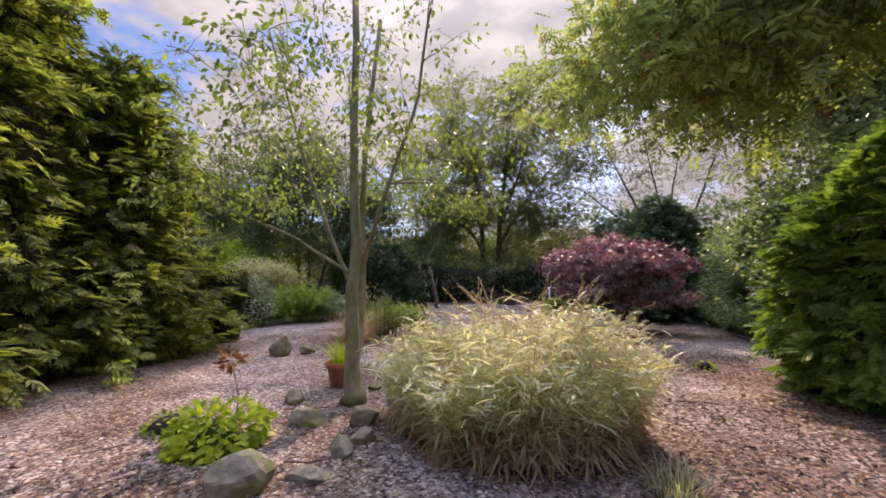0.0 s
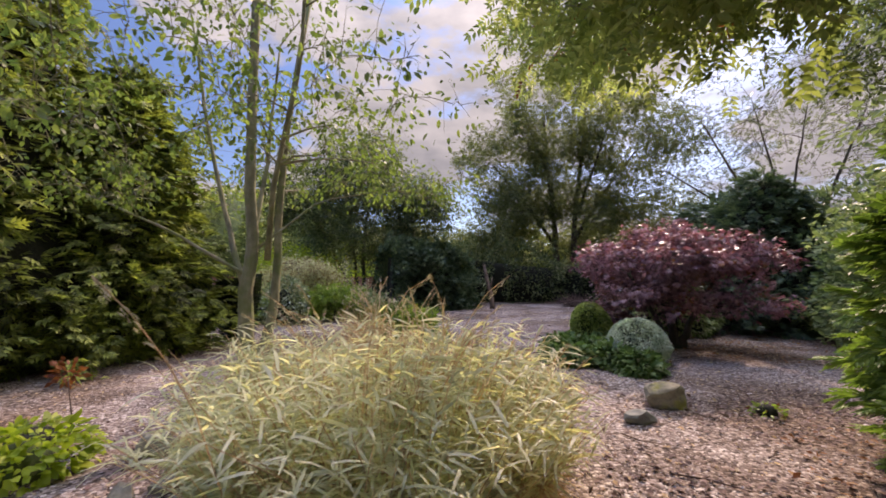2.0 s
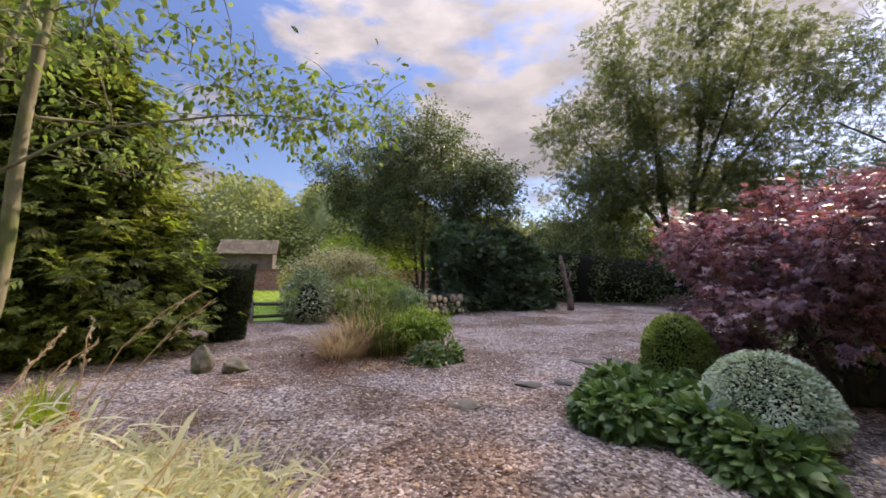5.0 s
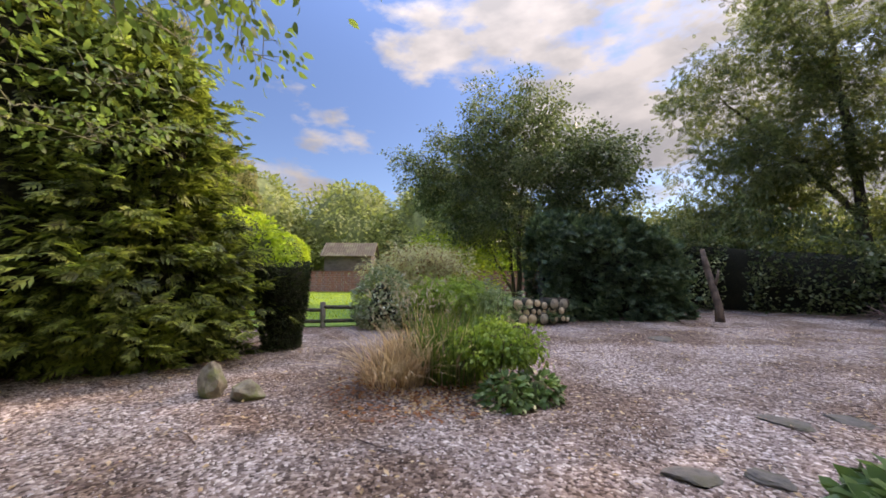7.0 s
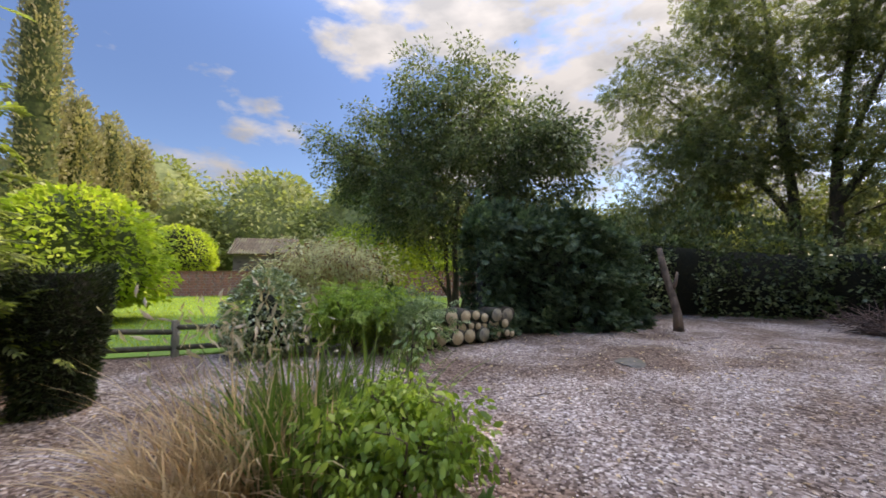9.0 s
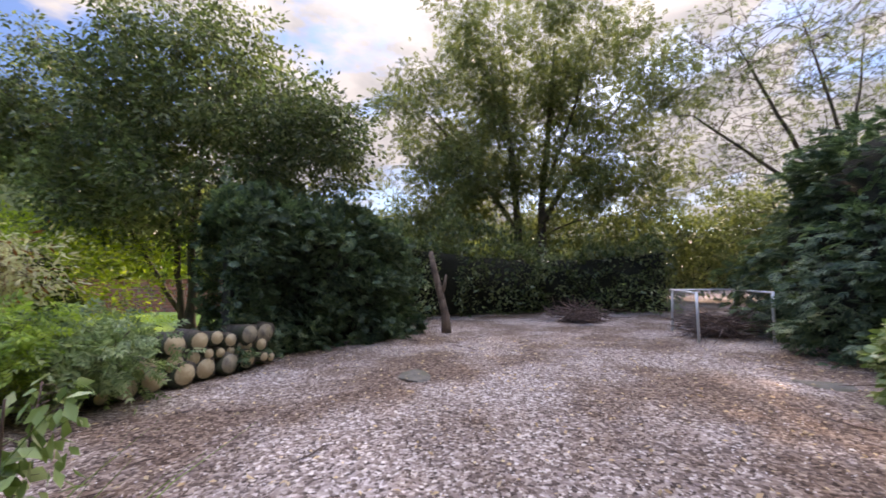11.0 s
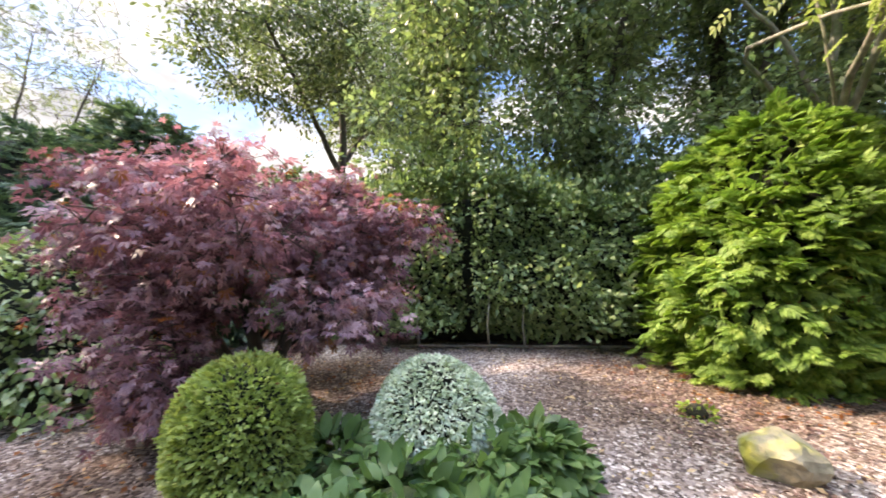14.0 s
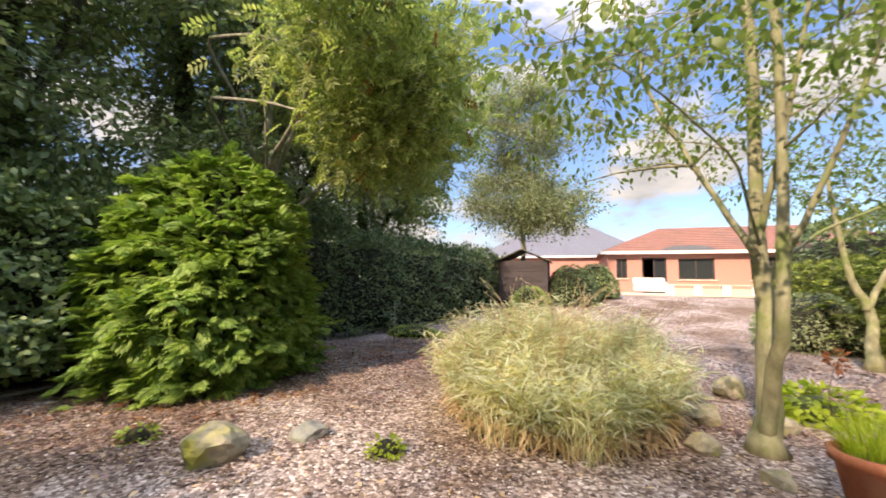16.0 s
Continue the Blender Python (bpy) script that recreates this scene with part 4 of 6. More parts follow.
FAR = [(-34, 29, 6.5, 10.5, "far"), (-27, 34, 6, 10.0, "far"), (-20, 36, 5.5, 8.2, "far"), (-12, 38, 5, 6, "far"), (-40, 21, 6.5, 11.5, "far"), (-34, 11, 5, 7.5, "far"), (-15, 33, 3.5, 4.5, "lime")]
for k, (x, y, r, h, mt) in enumerate(FAR):
    dense("far_tree", (x, y, 0), "broad sunlit green tree beyond the garden wall", "tree", "dome", (r * 1.2, r * 1.1), h, 9000, LEAF, M[mt], 0.5, 50 + k, 0.32, z0=0.3, depth=0.3, lumpf=0.5, inner="inner_far", trunk=(0.25, M["bark_dark"]), group="trees beyond the wall")
dense("lime_green_tree", (-14.0, 10.9, 0), "small bright lime-green tree behind the lawn", "tree", "dome", (2.3, 2.3), 3.3, 9000, LEAF, M["lime"], 0.2, 61, 0.28, z0=0.5, lumpf=1.4, inner="inner_green", depth=.4, trunk=(0.12, M["bark_dark"]))
dense("lime_shrub", (-9.3, 17.3, 0), "sunlit yellow-green shrub behind the log pile", "shrub", "dome", (2.5, 2.0), 3.0, 8000, LEAF, M["lime"], 0.13, 63, 0.4, lumpf=1.6, inner="inner_green", depth=.6, core_r=.5)
dense("lime_green_tree", (-27.5, 18.5, 0), "small bright lime-green tree behind the lawn", "tree", "dome", (2.4, 2.2), 3.1, 6000, LEAF, M["lime"], 0.22, 62, 0.15, z0=1.2, lumpf=1.2, trunk=(0.12, M["bark_dark"]))
for k, (x, y, h) in enumerate([(-30, 12.3, 19), (-31.5, 14.2, 12), (-33, 16.2, 11.5), (-34, 18.0, 10.5)]):
    dense("poplar_tree", (x, y, 0), "tall narrow pale tawny poplar far behind the lawn", "tree", "column", (1.1, 1.1), h, 7000, LEAF, M["poplar"], 0.26, 65 + k, 0.25, z0=0.5, depth=0.5, lumpf=1.5, droop=-0.9, inner="inner_green", trunk=(0.2, M["bark_pale"]), group="poplars in the distance")

# ---- the round bed with grasses and shrubs ----
BX, BY = -1.55, 9.55
r1 = np.random.default_rng(71)
tree("leafy_shrub", (BX + .6, BY + .3, 0), "bright green leafy shrub on thin bare stems in the round bed", [([(x * .4, y * .4, 0), (x, y, .25), (x * 1.8, y * 1.8, .6)], .012, .006) for x, y in ((.1, .1), (-.15, .1), (.15, -.12), (-.1, -.15), (0, 0), (.22, .02))],
     [((0, 0, .62), (.42, .4, .14), 3), ((.2, .1, .5), (.32, .32, .16), 2), ((-.22, -.05, .48), (.3, .3, .15), 2), ((.05, -.22, .42), (.34, .2, .14), 1.6)], OVAL, M["shrub"], M["twig"], 0.062, 90, 60, .08, 72, "shrub", sparse=0.1, tuft=6, twig_r=.002)
for x, y, sd in ((1.0, -.05, 73), (1.15, .3, 79)):
    dense("fern_like_plant", (BX + x, BY + y, 0), "low plant with grey-green drooping leaves at the bed's rim", "plant", "dome", (0.26, 0.25), 0.28, 300, OVAL, M["hosta"], 0.1, sd, 0.25, core_r=.5, inner="inner_green", group="plants at the rim of the bed")
g = thing("tall_grass", (BX - .35, BY - .15, 0), "loose tuft of arching straw-coloured grass with a tawny base", "grass")
child("blade", mesh_from("blade", *join([blades(r1, 260, (0, 0), .32, 1.0, .8, .007), blades(r1, 330, (-.1, -.25), .36, .75, 1.2, .009), blades(r1, 90, (.05, 0), .25, 1.25, .7, .006)]), M["straw"]), g, kind="stuff")
tops = r1.normal(size=(240, 3)) * [.26, .26, .17] + [-.1, .1, .98]
child("seed_heads", mesh_from("seed_heads", *scatter(NARROW, tops, r1.normal(size=tops.shape) * .5 + [0, 0, .6], r1.normal(size=tops.shape), r1.uniform(.05, .12, len(tops))), M["seed"]), g, "feathery tawny seed heads")
g = thing("sword_leaved_plant", (BX - .05, BY + .25, 0), "clump of tall upright green sword-shaped leaves in the round bed", "plant")
for n, c, r, L, lean, w in ((240, (0, 0), .42, 1.1, .45, .014), (130, (-.3, .05), .3, .95, .6, .012), (100, (.2, .3), .3, 1.1, .5, .012)):
    child("leaf_tuft", mesh_from("leaf_tuft", *blades(r1, n, c, r, L, lean, w), M["sword"]), g, kind="stuff")
child("dry_leaf", mesh_from("dry_leaf", *blades(r1, 60, (-.1, 0), .4, 1.0, .7, .009), M["straw"]), g, "dry straw-coloured leaves", kind="stuff")
n = 900
a, q = r1.uniform(0, 6.283, n), .95 * np.sqrt(r1.uniform(0, 1, n))
P = np.stack([BX + .2 + q * np.cos(a), BY + q * np.sin(a), r1.uniform(.015, .05, n)], 1)
tagged(child("bed_leaf_litter", mesh_from("bed_leaf_litter", *scatter(LEAF, P, r1.normal(size=P.shape) * [1, 1, .2], r1.normal(size=P.shape) * .4 + [0, 0, 1], r1.uniform(.03, .07, n)), M["straw"])), kind="stuff")
tree("buff_flowered_shrub", (-6.5, 13.6, 0), "tall open shrub with cream and rust-brown flower sprays beyond the fence",
     [([(0, 0, 0), (-.2, 0, .8), (-.6, .1, 1.8)], .03, .01), ([(.05, 0, 0), (.25, .1, .8), (.7, .1, 1.8)], .03, .01), ([(0, .05, 0), (0, .2, .8), (.05, .35, 2.0)], .03, .01)],
     [((0, 0, 1.75), (.9, .8, .35), 3), ((-.9, -.3, 1.4), (.6, .6, .4), 2), ((.8, .3, 1.45), (.7, .6, .4), 2), ((0, 0, 1.1), (1.2, .8, .4), 2), ((0, 0, .6), (1.0, .8, .35), 1)], NARROW, M["flower"], M["twig"], 0.13, 170, 70, .2, 74, "shrub", sparse=0.1, tuft=12, twig_r=.004, extra=(M["rust"], .16))
tree("pale_leaved_sapling", (-1.62, 10.75, 0), "small sapling with pale green pointed leaves beside the gravel",
     [([(0, 0, 0), (.03, -.03, .45), (.08, -.05, .98)], .009, .004), ([(.02, 0, .1), (-.1, .1, .5), (-.15, .14, .82)], .007, .003)], [((.05, -.02, .85), (.24, .24, .18), 2.5), ((-.05, 0, .6), (.22, .22, .14), 1.5)], LEAF, M["euon"], M["twig"], 0.085, 20, 8, .05, 76, "plant", sparse=0.2, tuft=4, twig_r=.002)
dense("low_green_shrub", (-5.9, 11.9, 0), "spreading grey-green shrub with pale cream tips by the fence", "shrub", "dome", (0.65, 0.6), 1.5, 3600, LEAF, M["silver"], 0.1, 76, 0.3, extra=(M["varieg"], .4), depth=0.4, core_r=.55)
for x, y, sd, mt, h in ((-4.75, 12.9, 77, "shrub", 1.0), (-4.3, 13.7, 79, "mixed", .85)):
    tree("lacy_green_shrub", (x, y, 0), "loose low shrub with fronds of grey-green leaflets beside the log pile", [([(0, 0, 0), (dx * .5, dy * .5, h * .6), (dx, dy, h)], .015, .006) for dx, dy in ((.5, .2), (-.5, .1), (.1, -.5), (-.1, .5), (.4, -.4))],
         [((0, 0, h * .85), (.8, .7, h * .2), 3), ((0, 0, h * .5), (.75, .65, h * .25), 2)], PINNATE, M[mt], M["twig"], 0.2, 80, 22, .12, sd, "shrub", sparse=0.1, tuft=4, twig_r=.003)

# ---- logs, hedges, stump ----
def log_pile():
    rl = np.random.default_rng(81)
    a, b = np.array([-4.0, 13.5]), np.array([-3.1, 15.8])
    T = (b - a) / np.linalg.norm(b - a)
    Nn = np.array([T[1], -T[0]])
    L = np.linalg.norm(b - a)
    placed = []
    for z, row in ((0.12, 0), (0.32, 1), (0.51, 2)):
        s = (0.05 + 0.1 * (row % 2)) if row < 2 else L * (.3 + .15 * (row - 2))
        while s < L - row * .12:
            r = rl.choice([.08, .11, .14, .16, .19])
            zz = max(r, z + rl.uniform(-.03, .05))
            c = a + T * (s + r)
            root = thing("log", (c[0], c[1], zz), "sawn round log with a pale cut face, in the log pile", "log", "logs of the pile")
            d = np.array([*Nn, rl.normal() * .04])
            Ln = rl.uniform(.3, .42)
            k = 12
            p0, p1 = -d * Ln * .9, d * (rl.uniform(.02, .12))
            bv, bf = tube([p0, (p0 + p1) / 2, p1], [r * .97, r, r * .99], k)
            wob = 1 + .14 * np.sin(np.arange(k) * rl.uniform(1, 3) * 1.0 + rl.uniform(0, 6))
            cc = np.repeat(np.array([p0, (p0 + p1) / 2, p1]), k, 0)
            bv = cc + (bv - cc) * np.tile(wob, 3)[:, None]
            child("bark", mesh_from("bark", bv, bf, M["bark_dark"], False), root)
            child("cut_face", mesh_from("cut_face", *tube([p1 - d * .002, p1 + d * .006], [r * .84, r * .82], k), M["log_end"] if rl.uniform() < .9 else M["log_old"]), root)
            s += 2 * r + .01


log_pile()
hedge("dark_hedge", [(-4.1, 16.2), (-2.75, 17.7), (-1.85, 19.3)], 1.6, [2.7, 2.7, 2.2], "tall dark evergreen hedge along the gravel", 11000, SPRAY, M["conif"], 0.25, 91, 0.3, shoots=0.45)
hedge("back_hedge", [(-3.2, 23.4), (-.4, 23.0), (3, 24.2), (7.2, 23.4)], 1.4, [3.0, 2.6, 2.2, 2.5], "ragged dark green hedge at the back", 17000, LEAF, M["dusky"], 0.17, 92, 0.7, shoots=1.5)
stump = thing("dead_trunk", (-.3, 19.0, 0), "leaning bare grey-brown dead tree trunk at the hedge's end", "tree stump")
child("trunk", mesh_from("trunk", *tube([(0, 0, -.05), (-.02, 0, .4), (-.14, 0, .95), (-.28, .02, 1.5), (-.36, .02, 1.98)], [.13, .10, .09, .085, .06], 10), M["post"], True), stump)
child("side_stub", mesh_from("side_stub", *tube([(-.12, 0, .9), (-.03, -.02, 1.15), (.01, -.02, 1.4)], [.05, .04, .025], 8), M["post"], True), stump)
r2 = np.random.default_rng(95)


def brush(name, c, r, h, n, label, seed):
    q = np.random.default_rng(seed)
    root = thing(name, (*c, 0), label, "brushwood")
    V = [tube([p := q.normal(size=3) * [r * .42, r * .42, h * .2] + [0, 0, h * .45], p + (d := unit(q.normal(size=(1, 3)) * [1, 1, .35])[0] * q.uniform(.3, .8)) * .5, p + d], [.012, .009, .004], 4) for _ in range(n)]
    v, f = join(V)
    v[:, 2] = np.maximum(v[:, 2], .01)
    child("twig", mesh_from("twig", v, f, M["twig"]), root, kind="stuff")
    dome = core_mesh("dome", (r * .6, r * .6), h * .6, M["twig"], q, 1.0)
    child("heap", dome, root)


brush("brushwood_heap", (3.5, 20.9), .75, .5, 330, "low heap of dead brown twigs on the gravel", 96)


def compost():
    root = thing("wire_compost_pen", (4.7, 17.35, 0), "open pen of galvanised posts and fine wire mesh for garden waste", "compost bin")
    A, B, C, D = (0, 0), (1.25, -.25), (.35, 1.6), (1.6, 1.35)
    for k, (x, y) in enumerate((A, B, C, D)):
        child("post", mesh_from("post", *tube([(x, y, 0), (x + .02 * k, y, .98)], [.026, .026], 8), M["metal"], True), root)
    for p, q in ((A, C), (C, D), (D, B)):
        child("top_rail", mesh_from("top_rail", *tube([(*p, .96), (*q, .96)], [.02, .02], 7), M["metal"], True), root)
        p, q = np.array(p), np.array(q)
        wires = []
        m = 26
        for i in range(1, m):
            c = p + (q - p) * i / m
            wires.append(tube([(*c, .03), (*c, .95)], [.002, .002], 3))
        for i in range(1, 17):
            wires.append(tube([(*p, .95 * i / 17), (*q, .95 * i / 17)], [.002, .002], 3))
        child("wire_mesh", mesh_from("wire_mesh", *join(wires), M["wire"]), root)


compost()
brush("brushwood_pile", (5.5, 18.1), .5, .5, 300, "heap of dead brown prunings inside the wire pen", 97)

# ---- trees behind ----
tree("multi_stem_tree", (-6.5, 18.6, 0), "multi-stemmed tree with small dusky green leaves behind the log pile",
     [([(.1, 0, 0), (.1, 0, 2.5), (.4, 0, 6.5)], .13, .04), ([(-.2, .2, 0), (-.5, .2, 2.5), (-1.4, .3, 6)], .1, .03), ([(.4, -.1, 0), (1.0, -.1, 2.4), (2.4, 0, 5.3)], .1, .03), ([(0, .3, 0), (-1.2, .3, 1.8), (-2.6, .2, 4.2)], .08, .03)],
     [((-.2, 0, 6.4), (2.3, 2.0, 2.3), 3), ((-2.7, .2, 4.8), (2.2, 1.9, 1.7), 2.6), ((-4.2, 0, 6.2), (1.8, 1.8, 1.7), 1.2), ((2.4, 0, 4.6), (2.0, 1.9, 1.6), 2.4), ((0, 0, 3.3), (3.2, 2.4, 1.2), 2)],
     LEAF, M["dusky"], M["bark_dark"], 0.135, 430, 170, .36, 101, sparse=0.1, twigs=True, tuft=24)
tree("ash_tree", (3.4, 27.5, 0), "very tall ash tree with two trunks and a broad open crown",
     [([(-.6, 0, 0), (-.6, 0, 4), (-1.2, 0, 12)], .32, .06), ([(.7, .3, 0), (.6, .3, 4), (1.5, .3, 12.5)], .34, .06), ([(-.6, 0, 3.4), (-2.6, 0, 6.5), (-4.6, 0, 9)], .14, .04), ([(.6, .2, 3.8), (2.6, 0, 7), (4.6, 0, 9.5)], .15, .04), ([(-.7, 0, 5.2), (-1.0, -.6, 8), (-2.6, -.8, 12.5)], .12, .03), ([(.8, .2, 5.4), (1.9, -.5, 8.5), (3.2, -.6, 12.5)], .12, .03)],
     [((0, 0, 12.5), (5.2, 3.5, 3.6), 5), ((-4, 0, 9), (3.2, 3, 2.7), 2.6), ((4.4, 0, 10), (3.8, 3, 3.6), 3.6), ((-3.6, -.5, 5.8), (3.4, 2.6, 1.6), 2.4), ((4, -.5, 5.6), (3.6, 2.6, 1.7), 2.2), ((0, 0, 8.2), (4.6, 3, 3), 3.5), ((0, 0, 4.8), (5.2, 2.5, 1.8), 2.6), ((-5.2, -.5, 4.0), (2.6, 1.8, 1.5), 1.4)],
     PINNATE, M["ash"], M["bark_dark"], 0.30, 560, 56, .5, 102, sparse=0.05, twigs=True, tuft=14, twig_r=.009)
tree("bare_topped_tree", (13.0, 22.5, 0), "tall tree with thin bare branches and sparse leaves",
     [([(0, 0, 0), (0, 0, 2), (.1, 0, 3.4)], .25, .14), ([(.1, 0, 3.2), (.5, .3, 6), (1.3, .5, 9.6)], .1, .02), ([(0, 0, 3), (-.6, -.3, 6), (-1.2, 0, 9.8)], .1, .02), ([(0, 0, 1.8), (-1.5, 0, 5), (-3.4, 0, 9)], .13, .03), ([(0, 0, 2), (1.6, 0, 5), (3.2, 0, 9)], .13, .03), ([(0, 0, 2.5), (-2.4, 0, 4.6), (-5, 0, 6.6)], .1, .03)],
     [((0, 0, 10), (4.5, 3, 3), 3), ((-3.6, 0, 7.5), (3, 2.5, 2.6), 2.8), ((3.5, 0, 7.5), (3, 2.5, 2.6), 2.4), ((-2, 0, 4.6), (3.4, 2.5, 1.4), 1.6)],
     PINNATE, M["dusky"], M["bark_dark"], 0.22, 560, 6, .6, 103, sparse=0.15, twigs=True, tuft=3, twig_r=.014)
for k, (x, y, r, h, mt) in enumerate([(-3, 30, 3.5, 5.2, "ash"), (0.5, 31, 3.5, 5.6, "rowan"), (5, 31, 3.5, 5.4, "ash"), (9.5, 29, 3.2, 5.0, "ash"), (-7, 28, 3.2, 5.6, "ash"), (13.5, 27, 3.5, 5.5, "ash")]):
    th = tree("thicket_tree", (x, y, 0), "small yellow-green tree behind the back hedge",
              [([(0, 0, 0), (0, 0, h * .3), (-r * .2, 0, h * .8)], .09, .03), ([(.1, 0, 0), (r * .3, 0, h * .3), (r * .5, .2, h * .7)], .07, .03)],
              [((0, 0, h * .78), (r * .7, r * .5, h * .2), 2), ((-r * .45, 0, h * .5), (r * .6, r * .5, h * .22), 2), ((r * .45, 0, h * .5), (r * .6, r * .5, h * .22), 2), ((0, -.3, h * .25), (r * .95, r * .5, h * .14), 1.6)],
              LEAF, M[mt], M["bark_dark"], 0.2, 130, 84, .5, 110 + k, sparse=0.0, twigs=False, tuft=14)

# ---- right boundary ----
dense("dark_conifer", (8.6, 16.6, 0), "large dark green spreading conifer beside the wire pen", "tree", "dome", (2.9, 2.8), 4.3, 6000, SPRAY, M["conif"], 0.28, 121, 0.22, depth=0.3, lumpf=1.2, plumes=(380, .8, 12, .26))
dense("dark_conifer", (8.0, 14.2, 0), "dark green conifer with a pointed top behind the maple", "tree", "cone", (2.2, 2.1), 4.4, 4500, SPRAY, M["conif"], 0.28, 122, 0.2, depth=0.3, lumpf=1.4, plumes=(300, .8, 12, .26))
dense("euonymus_bush", (4.95, 12.75, 0), "rounded evergreen bush with cream-edged glossy leaves beside the maple", "shrub", "dome", (1.15, 1.1), 1.75, 7500, OVAL, M["euon"], 0.1, 123, 0.22, z0=0.05)


def maple():
    rm = np.random.default_rng(131)
    base = (4.45, 10.32, 0)
    blobs = [((-.2, .1, 2.1), (1.25, 1.0, .28), 2.4), ((-1.05, -.2, 1.75), (.9, .8, .36), 2), ((.8, -.6, 1.85), (1.1, .75, .36), 2), ((0, .9, 1.6), (1.1, .8, .4), 2.2), ((1.0, .4, 1.9), (.9, .75, .36), 1.5),
             ((-.3, -1.2, 1.65), (.7, .6, .32), 1.5), ((-.7, .6, 1.1), (.6, .5, .35), 1.2), ((-.5, -.9, 1.15), (.9, .5, .35), 1.4), ((-.4, -.2, 1.4), (1.2, 1.0, .36), 1.6), ((.8, -1.0, 1.0), (.8, .45, .36), .8), ((-.9, .5, .36), (.35, .35, .15), .6), ((-1.2, .2, .7), (.35, .5, .25), .7), ((-.3, 1.4, 2.35), (.3, .45, .1), .3), ((.3, .3, 2.5), (.4, .4, .12), .3)]
    return tree("japanese_maple", base, "spreading Japanese maple with layered dark red-purple leaves", [([(0, 0, 0), (-.05, 0, .5), (-.35, .1, 1.6)], .11, .04), ([(.12, .05, 0), (.3, -.1, .6), (.8, -.4, 1.7)], .09, .03), ([(-.1, -.05, 0), (-.4, -.35, .6), (-1.0, -.9, 1.5)], .07, .03), ([(0, .1, 0), (.1, .5, .7), (.1, 1.2, 1.6)], .07, .03)],
                blobs, FAN5, M["maple"], M["bark_dark"], 0.074, 280, 92, .14, 132, sparse=0.25, flat=0.5, up=0.2, tuft=7, extra=(M["rust"], .05))


maple()
hedge("mixed_hedge", [(9.6, 13.2), (8.2, 10.4), (7.5, 8.0), (7.3, 5.6), (7.6, 3.6)], 1.3, [3.0, 2.4, 3.1, 2.5, 3.1], "tall loose mixed hedge with glossy leaves and bare lower stems", 60000, OVAL, M["mixed"], 0.12, 141, 0.3, foot=0.34, shoots=0.85)
hedge("long_hedge", [(7.5, 3.2), (6.5, -1), (4.9, -6), (3.9, -10)], 1.5, [3.0, 2.9, 2.8, 2.6], "long dark green clipped hedge towards the house", 32000, LEAF, M["hedge"], 0.13, 142, 0.2, shoots=0.35)
dense("golden_conifer", (5.6, 4.3, 0), "dense bright yellow-green conifer with fan-like sprays down to the ground", "tree", "dome", (1.44, 1.42), 3.2, 5500, SPRAY_BIG, M["thuja"], 0.25, 143, 0.12, depth=0.25, droop=0.35, lumpf=2.0, plumes=(430, .46, 10, .25), extra=(M["rust"], .006))


def ivy_tree(base, h, seed, label, lean=0.0):
    q = np.random.default_rng(seed)
    root = tree("ivy_clad_tree", base, label, [([(0, 0, 0), (.1, 0, h * .5), (lean, .2, h)], .28, .08), ([(.1, 0, h * .3), (-.8, -.3, h * .5), (-1.6, -.6, h * .7)], .12, .04)],
                [((lean, 0, h * .88), (2.6, 2.6, h * .2), 2.5), ((-1.4, -.5, h * .62), (1.7, 1.7, h * .16), 2.2), ((1.2, .8, h * .6), (1.8, 1.6, h * .16), 1.6), ((-1.0, .3, h * .36), (1.3, 1.5, h * .1), 1.4)], LEAF, M["ivy"], M["bark_dark"], 0.16, 230, 78, .36, seed, sparse=0.15, twigs=True, tuft=13, twig_r=.009)
    n = 10000
    z = q.uniform(.5, h * .95, n)
    a = q.uniform(0, 6.283, n)
    P0 = np.stack([np.cos(a), np.sin(a), z], 1)
    rr = .62 + .3 * lumps(P0, 1.5, q) + .18 * q.normal(size=n)
    P = np.stack([np.cos(a) * rr + lean * z / h, np.sin(a) * rr, z], 1)
    X = np.stack([np.cos(a), np.sin(a), -.4 * np.ones(n)], 1) + q.normal(size=(n, 3)) * .4
    child("ivy", mesh_from("ivy", *scatter(LEAF, P, X, P0 * [1, 1, 0] + [0, 0, .6], .15 * q.uniform(.6, 1.2, n)), M["ivy"]), root, "dense dark ivy wrapped round the trunk")
    return root


ivy_tree((9.4, 8.4, 0), 10, 151, "tall tree with an ivy-wrapped trunk behind the mixed hedge", .3)
ivy_tree((9.2, 5.2, 0), 11, 152, "tall tree with an ivy-wrapped trunk behind the golden conifer", -.2)
tree("yellowing_sapling", (9.9, 6.1, 0), "slim sapling with yellow-green leaves between the ivy-clad trees",
     [([(0, 0, 0), (.1, .1, 2), (.3, .4, 4.4)], .06, .02), ([(0, 0, .6), (-.1, -.4, 2), (-.2, -.9, 3.9)], .05, .02)],
     [((0, 0, 3.8), (.8, 1.3, .9), 2), ((0, -.4, 2.6), (.7, 1.2, .6), 1)], LEAF, M["lime"], M["bark_pale"], 0.13, 70, 40, .25, 158, sparse=0.2, tuft=6)
ivy_tree((8.6, 2.6, 0), 10.5, 156, "tall tree with an ivy-wrapped trunk behind the golden conifer", .1)
ivy_tree((8.6, -0.4, 0), 9, 153, "tall ivy-covered tree above the long hedge", .2)
ivy_tree((8.0, -4.2, 0), 7.5, 157, "tall ivy-covered tree above the long hedge", .1)
